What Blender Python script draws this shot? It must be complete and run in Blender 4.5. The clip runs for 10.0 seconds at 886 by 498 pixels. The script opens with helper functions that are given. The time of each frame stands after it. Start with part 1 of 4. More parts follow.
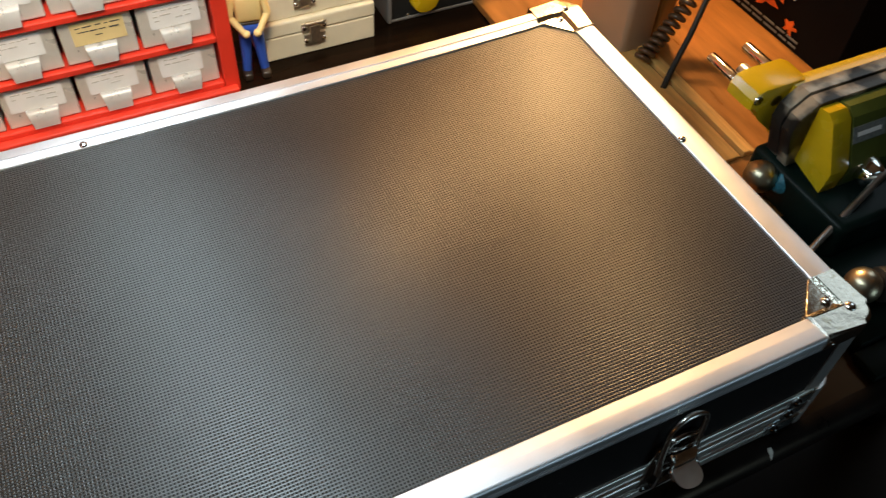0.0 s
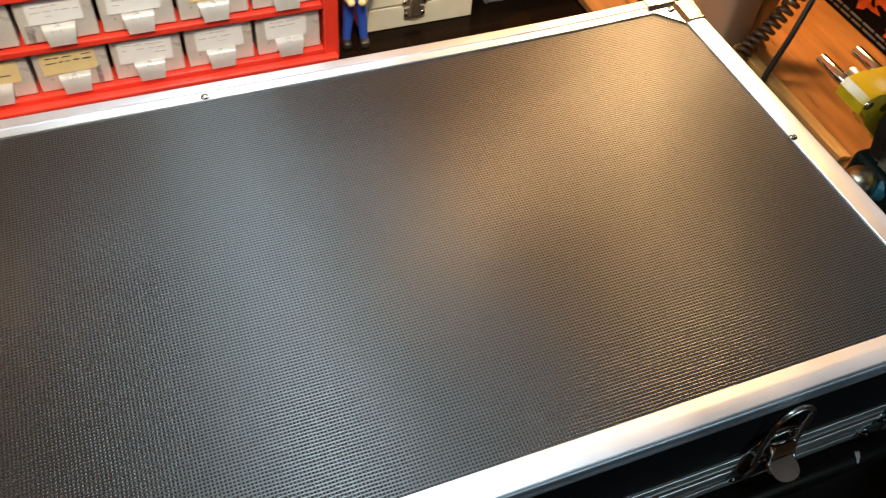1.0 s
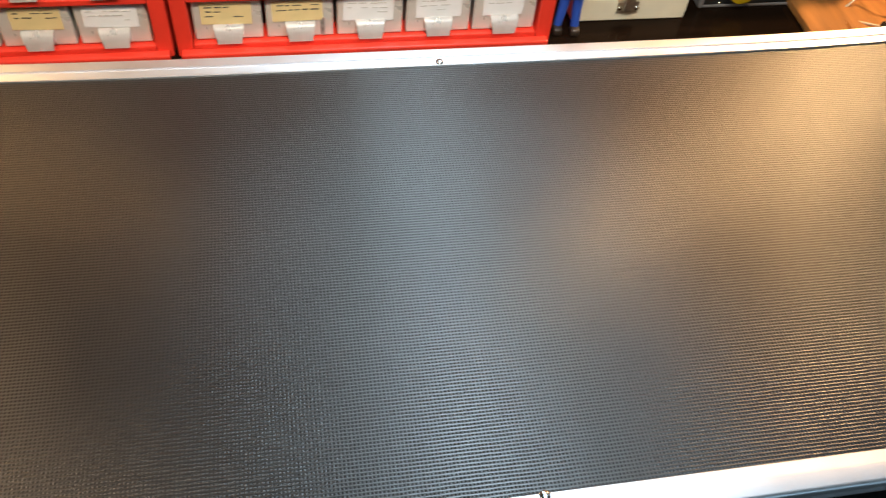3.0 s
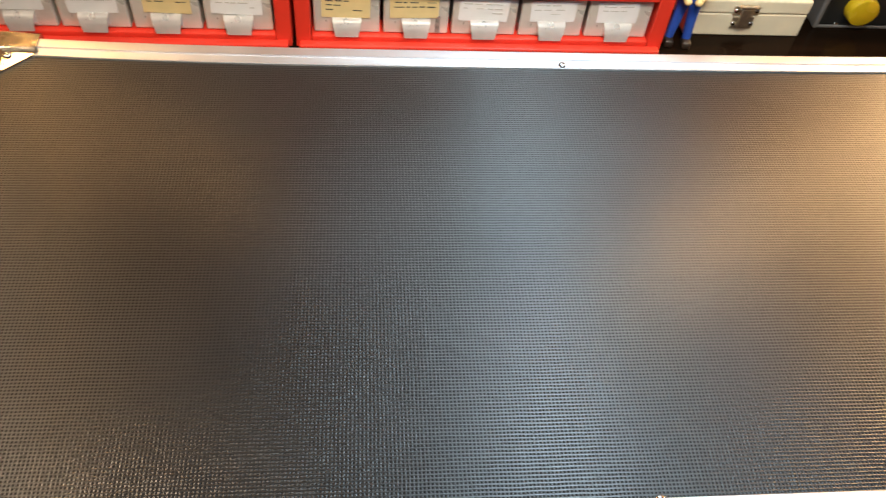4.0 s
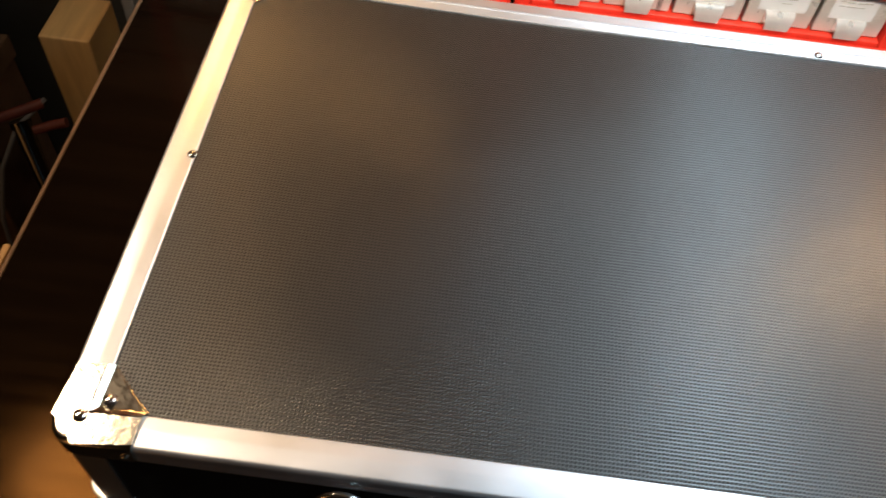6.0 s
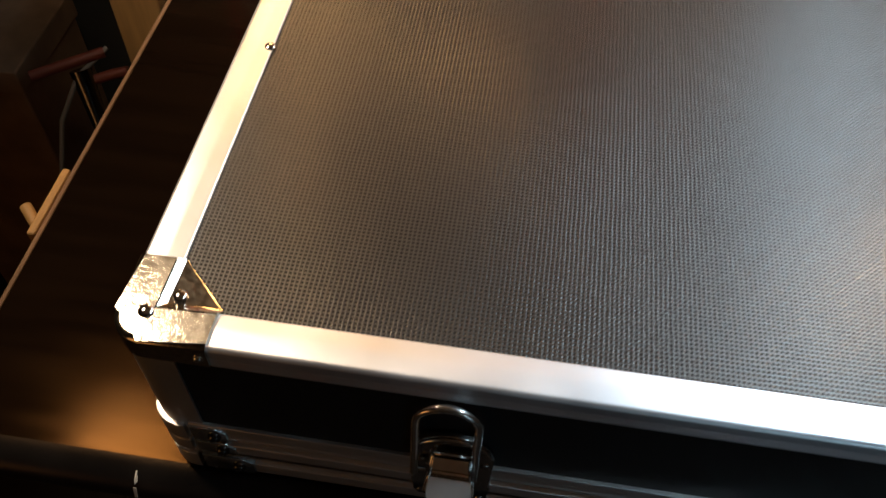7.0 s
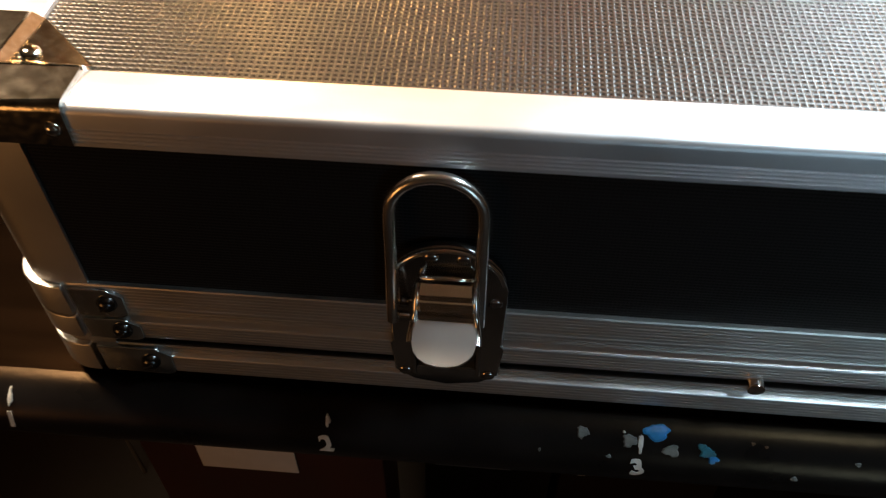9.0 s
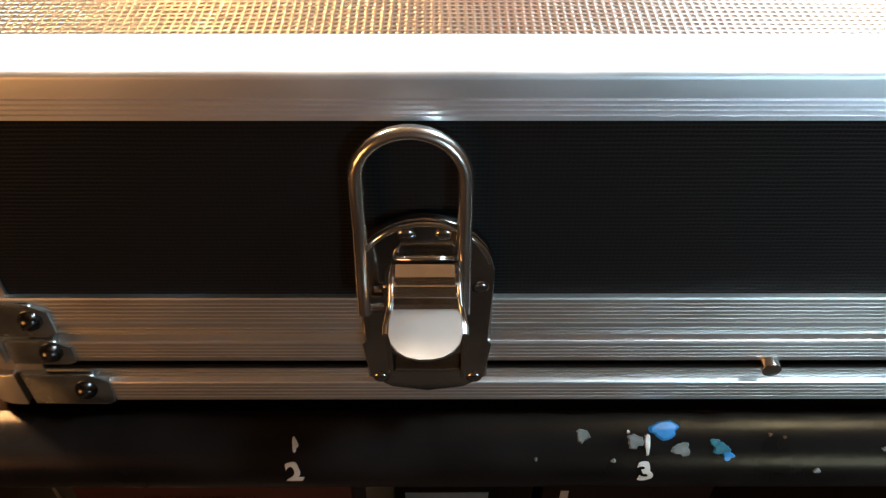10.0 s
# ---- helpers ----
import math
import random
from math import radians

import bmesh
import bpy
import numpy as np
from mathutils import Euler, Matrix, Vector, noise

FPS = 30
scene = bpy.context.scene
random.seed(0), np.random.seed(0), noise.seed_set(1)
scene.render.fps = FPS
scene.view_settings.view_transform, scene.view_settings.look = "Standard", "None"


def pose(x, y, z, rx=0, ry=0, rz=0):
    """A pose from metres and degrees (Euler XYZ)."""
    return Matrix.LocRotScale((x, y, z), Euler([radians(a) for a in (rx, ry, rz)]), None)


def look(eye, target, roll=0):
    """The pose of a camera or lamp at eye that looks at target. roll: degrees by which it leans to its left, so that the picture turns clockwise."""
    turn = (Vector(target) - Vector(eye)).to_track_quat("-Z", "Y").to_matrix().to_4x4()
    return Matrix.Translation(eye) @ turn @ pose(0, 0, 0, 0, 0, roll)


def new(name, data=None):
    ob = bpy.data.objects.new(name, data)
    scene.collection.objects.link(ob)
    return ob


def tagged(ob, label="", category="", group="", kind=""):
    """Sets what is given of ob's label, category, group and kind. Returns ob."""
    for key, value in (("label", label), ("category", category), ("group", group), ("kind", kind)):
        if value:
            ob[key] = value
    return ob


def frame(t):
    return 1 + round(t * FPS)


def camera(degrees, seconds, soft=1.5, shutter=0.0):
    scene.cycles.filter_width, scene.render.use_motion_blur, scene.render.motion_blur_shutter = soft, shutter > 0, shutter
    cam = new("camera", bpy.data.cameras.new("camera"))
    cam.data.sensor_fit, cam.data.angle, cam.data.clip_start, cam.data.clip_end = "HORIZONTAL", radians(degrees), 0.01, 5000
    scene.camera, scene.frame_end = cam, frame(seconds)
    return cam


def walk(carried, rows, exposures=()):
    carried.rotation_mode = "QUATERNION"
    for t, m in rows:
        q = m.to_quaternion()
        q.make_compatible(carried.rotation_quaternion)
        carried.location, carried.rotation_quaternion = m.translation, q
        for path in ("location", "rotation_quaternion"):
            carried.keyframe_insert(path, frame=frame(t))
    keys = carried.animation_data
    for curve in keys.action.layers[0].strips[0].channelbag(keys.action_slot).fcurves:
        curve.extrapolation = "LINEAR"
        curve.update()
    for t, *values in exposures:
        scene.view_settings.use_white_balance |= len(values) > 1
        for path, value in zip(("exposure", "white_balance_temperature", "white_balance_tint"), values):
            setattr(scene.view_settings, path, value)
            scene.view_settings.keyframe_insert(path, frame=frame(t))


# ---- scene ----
cam = camera(55.8, 10.0, soft=1.2, shutter=0.5)

PATH = [
    (0, (0.386, -0.158, 0.382), (1.007, 0.977, -1.144), 3.9),
    (0.5, (0.363, -0.154, 0.381), (0.945, 1.003, -1.143), 4.3),
    (1, (0.334, -0.149, 0.377), (0.89, 0.994, -1.168), 6.4),
    (1.5, (0.321, -0.148, 0.377), (0.784, 1.016, -1.182), 5.3),
    (2, (0.304, -0.146, 0.375), (0.719, 1.031, -1.188), 6.0),
    (2.5, (0.286, -0.141, 0.372), (0.678, 1.038, -1.195), 7.6),
    (3, (0.265, -0.138, 0.369), (0.589, 1.053, -1.205), 7.5),
    (4.5, (0.207, -0.144, 0.367), (0.337, 1.08, -1.208), 6.6),
    (5, (0.183, -0.141, 0.361), (0.252, 1.075, -1.225), 6.5),
    (5.5, (0.166, -0.142, 0.358), (0.196, 1.059, -1.241), 6.6),
    (6, (0.143, -0.148, 0.351), (0.124, 1.027, -1.267), 6.6),
    (6.2, (0.131, -0.153, 0.342), (0.093, 1.018, -1.278), 6.4),
    (7.3, (0.118, -0.164, 0.2425), (-0.074, 1.044, -1.343), 0.2),
    (7.5, (0.116, -0.165, 0.226), (-0.106, 1.051, -1.347), -0.8),
    (8, (0.117, -0.165, 0.187), (-0.086, 1.079, -1.366), -0.4),
    (8.5, (0.123, -0.172, 0.152), (-0.031, 1.117, -1.37), 0.5),
    (9, (0.123, -0.173, 0.128), (0.015, 1.158, -1.361), 0.2),
    (9.5, (0.118, -0.174, 0.107), (0.069, 1.219, -1.328), 0.3),
    (10, (0.116, -0.169, 0.093), (0.121, 1.267, -1.299), 0.1),
]
walk(cam, [(t, look(eye, target, roll)) for t, eye, target, roll in PATH],
     [(0, -0.3, 6600, 10), (1.0, -0.1, 6400, 10), (2.0, 0.0, 6150, 10), (6.2, 0.0, 6150, 10), (7.5, 0.4, 6150, 10), (8.5, 0.48, 6200, 10),
      (9.0, 1.25, 6400, 10), (9.5, 2.35, 6500, 10), (10, 2.8, 6500, 10)])

# ---- light: unseen warm lamps at each end of the bench, a cool strip between, added fills ----
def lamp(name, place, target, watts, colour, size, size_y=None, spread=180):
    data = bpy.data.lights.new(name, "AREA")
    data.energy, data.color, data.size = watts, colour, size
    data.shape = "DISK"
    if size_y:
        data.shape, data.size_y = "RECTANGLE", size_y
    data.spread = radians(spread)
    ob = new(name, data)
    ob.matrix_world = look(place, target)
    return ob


world = bpy.data.worlds.new("room_dark")
world.use_nodes = True
world.node_tree.nodes["Background"].inputs[0].default_value = (0.9, 0.8, 0.7, 1)
world.node_tree.nodes["Background"].inputs[1].default_value = 0.02
scene.world = world


def bulb(name, place, watts, colour, size):
    data = bpy.data.lights.new(name, "POINT")
    data.energy, data.color, data.shadow_soft_size = watts, colour, size
    ob = new(name, data)
    ob.location = place
    return ob


# no fixtures seen; places inferred from the highlights on lid and bench
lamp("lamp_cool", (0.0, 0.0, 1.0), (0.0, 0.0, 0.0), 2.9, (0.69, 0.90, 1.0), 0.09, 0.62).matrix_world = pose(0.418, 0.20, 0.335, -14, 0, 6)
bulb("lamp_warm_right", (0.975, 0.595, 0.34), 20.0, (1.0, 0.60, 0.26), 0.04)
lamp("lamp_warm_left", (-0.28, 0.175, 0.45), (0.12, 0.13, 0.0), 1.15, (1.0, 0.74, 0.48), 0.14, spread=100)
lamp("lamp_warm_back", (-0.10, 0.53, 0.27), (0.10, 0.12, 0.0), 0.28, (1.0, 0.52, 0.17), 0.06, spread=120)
# added fill without a fixture, aimed at the drawers and the wall behind
lamp("fill_drawers", (0.36, -0.34, 1.38), (0.30, 0.66, 0.24), 3.9, (1.0, 0.82, 0.58), 0.22, spread=50)
# unseen cool source on the right, placed to turn the corner caps bluish
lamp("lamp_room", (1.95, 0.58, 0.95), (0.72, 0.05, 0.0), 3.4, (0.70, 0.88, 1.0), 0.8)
# two added fills for the case front, standing in for unseen room light
lamp("fill_front", (0.95, -1.05, -0.12), (0.56, 0.0, -0.1), 0.14, (0.58, 0.86, 1.0), 0.7, spread=33)
lamp("fill_front_left", (-0.70, -0.85, -0.20), (0.0, 0.0, -0.1), 0.44, (1.0, 0.43, 0.12), 0.4)


# ---- materials ----
def mat(name, colour, rough=0.5, metal=0.0, grain=0.0, scale=40.0, stretch=(1, 1, 1), bump=0.0, wear=None, wear_at=0.62,
        island=0.0, coat=0.0, transmission=0.0, fine=400.0, gloss=0.5, tint=(1, 1, 1)):
    """Procedural surface: colour varied by noise at two scales, with fine relief and patches of wear."""
    m = bpy.data.materials.new(name)
    m.use_nodes = True
    t = m.node_tree
    b = t.nodes["Principled BSDF"]
    b.inputs["Roughness"].default_value, b.inputs["Metallic"].default_value = rough, metal
    b.inputs["Coat Weight"].default_value = coat
    b.inputs["Specular IOR Level"].default_value = gloss
    b.inputs["Specular Tint"].default_value = (*tint, 1)
    b.inputs["Coat Roughness"].default_value = 0.12
    b.inputs["Transmission Weight"].default_value = transmission
    co = t.nodes.new("ShaderNodeTexCoord")
    mp = t.nodes.new("ShaderNodeMapping")
    mp.inputs["Scale"].default_value = stretch
    t.links.new(co.outputs["Object"], mp.inputs["Vector"])
    n1 = t.nodes.new("ShaderNodeTexNoise")
    n1.inputs["Scale"].default_value, n1.inputs["Detail"].default_value = scale, 5
    n2 = t.nodes.new("ShaderNodeTexNoise")
    n2.inputs["Scale"].default_value, n2.inputs["Detail"].default_value = fine, 2
    t.links.new(mp.outputs[0], n1.inputs["Vector"])
    t.links.new(mp.outputs[0], n2.inputs["Vector"])
    ramp = t.nodes.new("ShaderNodeValToRGB")
    lo = [c * (1 - grain) for c in colour]
    hi = [min(1, c * (1 + grain)) for c in colour]
    ramp.color_ramp.elements[0].position, ramp.color_ramp.elements[1].position = 0.3, 0.7
    ramp.color_ramp.elements[0].color, ramp.color_ramp.elements[1].color = (*lo, 1), (*hi, 1)
    t.links.new(n1.outputs["Fac"], ramp.inputs[0])
    out = ramp.outputs[0]
    if wear:
        n3 = t.nodes.new("ShaderNodeTexNoise")
        n3.inputs["Scale"].default_value, n3.inputs["Detail"].default_value = scale * 0.35, 8
        t.links.new(co.outputs["Object"], n3.inputs["Vector"])
        st = t.nodes.new("ShaderNodeValToRGB")
        st.color_ramp.elements[0].position, st.color_ramp.elements[1].position = wear_at, wear_at + 0.1
        mx = t.nodes.new("ShaderNodeMix")
        mx.data_type = "RGBA"
        mx.inputs["B"].default_value = (*wear, 1)
        t.links.new(n3.outputs["Fac"], st.inputs[0])
        t.links.new(st.outputs[0], mx.inputs["Factor"])
        t.links.new(out, mx.inputs["A"])
        out = mx.outputs["Result"]
    if island:
        info = t.nodes.new("ShaderNodeObjectInfo")
        hsv = t.nodes.new("ShaderNodeHueSaturation")
        mr = t.nodes.new("ShaderNodeMapRange")
        mr.inputs["To Min"].default_value, mr.inputs["To Max"].default_value = 1 - island, 1 + island
        t.links.new(info.outputs["Random"], mr.inputs["Value"])
        t.links.new(mr.outputs[0], hsv.inputs["Value"])
        t.links.new(out, hsv.inputs["Color"])
        out = hsv.outputs[0]
    t.links.new(out, b.inputs["Base Color"])
    rr = t.nodes.new("ShaderNodeMapRange")
    rr.inputs["To Min"].default_value, rr.inputs["To Max"].default_value = max(0.02, rough - 0.09), min(1, rough + 0.09)
    t.links.new(n1.outputs["Fac"], rr.inputs["Value"])
    t.links.new(rr.outputs[0], b.inputs["Roughness"])
    if bump:
        bp = t.nodes.new("ShaderNodeBump")
        bp.inputs["Strength"].default_value, bp.inputs["Distance"].default_value = bump, 0.0006
        t.links.new(n2.outputs["Fac"], bp.inputs["Height"])
        t.links.new(bp.outputs[0], b.inputs["Normal"])
    return m


def embossed(name, colour, pitch, depth, rough, rows=False, across=1.0, sheen_range=(0.5, 0.5)):
    """Embossed plastic sheet: a square lattice of fine rounded ridges with small pits between them, pitch in metres."""
    m = bpy.data.materials.new(name)
    m.use_nodes = True
    t = m.node_tree
    b = t.nodes["Principled BSDF"]
    b.inputs["Roughness"].default_value = rough
    co = t.nodes.new("ShaderNodeTexCoord")
    sp = t.nodes.new("ShaderNodeSeparateXYZ")
    wob = t.nodes.new("ShaderNodeTexNoise")               # the rollers left the grid slightly uneven
    wob.inputs["Scale"].default_value, wob.inputs["Detail"].default_value = 55, 2
    t.links.new(co.outputs["Object"], wob.inputs["Vector"])
    mixw = t.nodes.new("ShaderNodeVectorMath")
    mixw.operation = "MULTIPLY_ADD"
    mixw.inputs[1].default_value = (pitch * 0.35, pitch * 0.35, pitch * 0.35)
    t.links.new(wob.outputs["Color"], mixw.inputs[0])
    t.links.new(co.outputs["Object"], mixw.inputs[2])
    t.links.new(mixw.outputs[0], sp.inputs[0])
    waves = []
    for axis in ("X", "Z" if rows else "Y"):
        mul = t.nodes.new("ShaderNodeMath")
        mul.operation, mul.inputs[1].default_value = "MULTIPLY", 2 * math.pi / pitch
        sin = t.nodes.new("ShaderNodeMath")
        sin.operation = "SINE"
        t.links.new(sp.outputs[axis], mul.inputs[0])
        t.links.new(mul.outputs[0], sin.inputs[0])
        waves.append(sin)
    high = t.nodes.new("ShaderNodeMath")                 # the cross ridges stand a little higher
    high.operation, high.inputs[1].default_value = "MULTIPLY", across
    t.links.new(waves[1].outputs[0], high.inputs[0])
    add = t.nodes.new("ShaderNodeMath")
    add.operation, add.inputs[2].default_value = "SMOOTH_MAX", 0.35
    t.links.new(waves[0].outputs[0], add.inputs[0])
    t.links.new(high.outputs[0], add.inputs[1])
    grain = t.nodes.new("ShaderNodeTexNoise")
    grain.inputs["Scale"].default_value, grain.inputs["Detail"].default_value = 900, 2
    t.links.new(co.outputs["Object"], grain.inputs["Vector"])
    both = t.nodes.new("ShaderNodeMath")
    both.operation, both.inputs[1].default_value = "MULTIPLY_ADD", 0.5
    t.links.new(grain.outputs["Fac"], both.inputs[0])
    t.links.new(add.outputs[0], both.inputs[2])
    bp = t.nodes.new("ShaderNodeBump")
    bp.inputs["Strength"].default_value, bp.inputs["Distance"].default_value = 1.0, depth
    t.links.new(both.outputs[0], bp.inputs["Height"])
    t.links.new(bp.outputs[0], b.inputs["Normal"])
    dust = t.nodes.new("ShaderNodeTexNoise")
    dust.inputs["Scale"].default_value, dust.inputs["Detail"].default_value = 9, 6
    t.links.new(co.outputs["Object"], dust.inputs["Vector"])
    ramp = t.nodes.new("ShaderNodeValToRGB")
    ramp.color_ramp.elements[0].color = (*[c * 0.8 for c in colour], 1)
    ramp.color_ramp.elements[1].color = (*[c * 1.3 for c in colour], 1)
    t.links.new(dust.outputs["Fac"], ramp.inputs[0])
    t.links.new(ramp.outputs[0], b.inputs["Base Color"])
    rr = t.nodes.new("ShaderNodeMapRange")
    rr.inputs["To Min"].default_value, rr.inputs["To Max"].default_value = rough - 0.05, rough + 0.06
    t.links.new(dust.outputs["Fac"], rr.inputs["Value"])
    t.links.new(rr.outputs[0], b.inputs["Roughness"])
    gloss = t.nodes.new("ShaderNodeMapRange")             # polished crests; lower sheen in the pits stands in for shade there
    gloss.inputs["From Min"].default_value, gloss.inputs["From Max"].default_value = -0.7, max(1.0, across)
    gloss.inputs["To Min"].default_value, gloss.inputs["To Max"].default_value = sheen_range
    t.links.new(add.outputs[0], gloss.inputs["Value"])
    t.links.new(gloss.outputs[0], b.inputs["Specular IOR Level"])
    return m


M_LID = embossed("embossed_black_plastic", (0.0125, 0.0115, 0.0110), 0.0019, 0.000095, 0.32, across=1.15, sheen_range=(0.06, 1.0))
M_SIDE = embossed("embossed_black_side", (0.014, 0.014, 0.0148), 0.0012, 0.00001, 0.46, rows=True, across=4.0, sheen_range=(0.02, 0.17))
M_ALU = mat("brushed_aluminium", (0.78, 0.80, 0.85), 0.46, 1.0, 0.04, 30, (1, 1, 1), 0.05, fine=700)
M_RAIL = mat("brushed_aluminium_rail", (0.80, 0.79, 0.78), 0.40, 1.0, 0.05, 30, (1, 1, 1), 0.05, fine=700)
M_CHROME = mat("worn_chrome", (0.78, 0.77, 0.75), 0.11, 1.0, 0.08, 120, bump=0.015, wear=(0.50, 0.47, 0.42), wear_at=0.66)
M_CAP = mat("satin_zinc_plate", (0.50, 0.46, 0.39), 0.18, 1.0, 0.16, 420, bump=0.16, wear=(0.40, 0.36, 0.28), wear_at=0.58)
M_ZINC = mat("blue_zinc", (0.66, 0.74, 0.78), 0.24, 1.0, 0.14, 150, bump=0.06, wear=(0.42, 0.40, 0.34), wear_at=0.62)
# chrome with its dark reflections put into the base colour
M_PLATE = mat("dimmed_chrome", (0.44, 0.43, 0.42), 0.15, 1.0, 0.10, 90, bump=0.02, wear=(0.55, 0.50, 0.42), wear_at=0.68)
M_TONGUE = mat("scratched_chrome", (0.86, 0.83, 0.80), 0.36, 1.0, 0.05, 60, bump=0.02, wear=(0.72, 0.66, 0.60), wear_at=0.60)
M_STEEL = mat("dull_steel", (0.55, 0.54, 0.52), 0.34, 1.0, 0.15, 60, bump=0.1)
M_BLACK = mat("black_rubber", (0.012, 0.012, 0.012), 0.55, 0, 0.2, 60, bump=0.1)
M_BENCH = mat("dark_stained_wood", (0.007, 0.0040, 0.0024), 0.15, 0, 0.22, 11, (1, 9, 1), 0.05, wear=(0.018, 0.010, 0.006), wear_at=0.70, fine=160, gloss=0.085, tint=(1.0, 0.42, 0.07))
M_EDGE = mat("black_painted_edge", (0.010, 0.009, 0.009), 0.30, 0, 0.4, 40, bump=0.15, wear=(0.020, 0.016, 0.013), wear_at=0.70, gloss=0.14, tint=(1.0, 0.62, 0.30))
M_RED = mat("red_plastic", (0.70, 0.040, 0.020), 0.36, 0, 0.12, 25, bump=0.04, wear=(0.5, 0.04, 0.025))
M_DRAWER = mat("clear_plastic", (0.74, 0.70, 0.64), 0.30, 0, 0.07, 60, bump=0.03, transmission=0.36)
M_TAB = mat("milky_plastic", (0.84, 0.82, 0.79), 0.30, 0, 0.08, 90, bump=0.05, transmission=0.58, gloss=0.45)
M_PARTS = mat("loose_parts", (0.30, 0.28, 0.26), 0.5, 0.2, 0.6, 160, bump=0.6, fine=300, island=0.5)
M_PAPER = mat("white_paper", (0.78, 0.77, 0.77), 0.8, 0, 0.04, 60, bump=0.015)
M_TAN = mat("tan_paper", (0.72, 0.56, 0.27), 0.8, 0, 0.06, 60, bump=0.05)
M_INK = mat("faint_ink", (0.52, 0.50, 0.47), 0.8, 0, 0.3, 900)
M_INKDARK = mat("dark_ink", (0.05, 0.05, 0.05), 0.8)
M_CREAM = mat("cream_painted_wood", (0.82, 0.73, 0.54), 0.5, 0, 0.10, 22, (1, 6, 1), 0.15, wear=(0.66, 0.53, 0.34), wear_at=0.66)
M_BRASS = mat("tarnished_nickel", (0.74, 0.64, 0.50), 0.42, 1.0, 0.2, 200, bump=0.1)
M_BOARD = mat("varnished_brown_wood", (0.32, 0.135, 0.034), 0.30, 0, 0.35, 10, (7, 1, 1), 0.2, wear=(0.24, 0.090, 0.024), wear_at=0.6, fine=120)
M_STRIP = mat("light_wood_strip", (0.64, 0.36, 0.11), 0.42, 0, 0.25, 18, (8, 1, 1), 0.2)
M_PINE = mat("pine", (0.42, 0.24, 0.085), 0.55, 0, 0.18, 16, (8, 1, 1), 0.2)
M_YELLOW = mat("yellow_enamel", (0.60, 0.40, 0.010), 0.26, 0, 0.10, 40, bump=0.06, coat=0.4, wear=(0.36, 0.24, 0.02), wear_at=0.72)
M_GREEN = mat("olive_green_enamel", (0.085, 0.105, 0.018), 0.32, 0, 0.18, 40, bump=0.08, coat=0.3, wear=(0.04, 0.05, 0.02), wear_at=0.68)
M_DARKGREEN = mat("dark_green_enamel", (0.004, 0.010, 0.008), 0.40, 0, 0.3, 40, bump=0.1, gloss=0.14)
M_JAW = mat("blackened_steel", (0.030, 0.028, 0.026), 0.34, 0.5, 0.3, 60, bump=0.15, wear=(0.40, 0.35, 0.28), wear_at=0.48)
M_CORD = mat("brown_cord", (0.10, 0.050, 0.023), 0.34, 0, 0.2, 60)
M_GREY = mat("grey_plastic", (0.16, 0.15, 0.145), 0.5, 0, 0.12, 30, bump=0.06)
M_TAUPE = mat("taupe_plastic", (0.30, 0.215, 0.15), 0.42, 0, 0.10, 12, bump=0.05)
M_CLOTHBLUE = mat("blue_plastic", (0.035, 0.10, 0.50), 0.42, 0, 0.08, 40, bump=0.05)
M_SHIRT = mat("pale_yellow_plastic", (0.75, 0.56, 0.25), 0.45, 0, 0.06, 40, bump=0.03)
M_SHOE = mat("dark_brown_plastic", (0.03, 0.02, 0.014), 0.4, 0, 0.2, 40)
# near-black tone for the sheet that imitates darkness beside the bench
M_BACKDROP = mat("unlit_backdrop", (0.020, 0.016, 0.012), 0.85, 0, 0.3, 12, bump=0.3)
M_WIRE = mat("chromed_wire", (0.84, 0.81, 0.76), 0.22, 1.0, 0.05, 80, bump=0.02)
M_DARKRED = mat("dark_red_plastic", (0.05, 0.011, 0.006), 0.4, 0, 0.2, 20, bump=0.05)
M_DIMBOX = mat("dull_brown_card", (0.20, 0.115, 0.062), 0.8, 0, 0.3, 20, bump=0.2)
M_DULLRED = mat("dull_red_rubber", (0.12, 0.022, 0.012), 0.6, 0, 0.3, 30, bump=0.1)
# unseen ceiling, kept lighter than the walls for its reflection in the lid
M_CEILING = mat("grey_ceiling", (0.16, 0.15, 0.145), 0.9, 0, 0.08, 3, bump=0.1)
# walls out of view, coloured dark to hold down bounced light
M_WALL = mat("dark_unseen_wall", (0.060, 0.046, 0.036), 0.85, 0, 0.10, 3, bump=0.1)
# back wall out of view, tinted to brown what the lid reflects
M_BACKWALL = mat("warm_unseen_wall", (0.22, 0.12, 0.055), 0.8, 0, 0.2, 4, bump=0.1)
M_RIVET = mat("dark_rivet_steel", (0.10, 0.10, 0.10), 0.22, 1.0, 0.1, 200)
M_FLOOR = mat("dark_floor", (0.030, 0.022, 0.017), 0.6, 0, 0.3, 6, bump=0.1)
M_CARTON = mat("black_carton", (0.004, 0.004, 0.0045), 0.45, 0, 0.2, 30, bump=0.03, gloss=0.06)
M_FLAME = mat("orange_print", (0.85, 0.10, 0.012), 0.32, 0, 0.55, 55)
M_WHITEPAINT = mat("white_paint", (0.72, 0.72, 0.68), 0.5, 0, 0.1, 300, bump=0.3)
M_BLUEPAINT = mat("blue_paint", (0.02, 0.22, 0.55), 0.35, 0, 0.2, 300, bump=0.3)
M_TEALPAINT = mat("teal_paint", (0.03, 0.16, 0.22), 0.4, 0, 0.3, 300, bump=0.3)
M_GREYPAINT = mat("grey_paint", (0.16, 0.17, 0.16), 0.5, 0, 0.3, 300, bump=0.3)
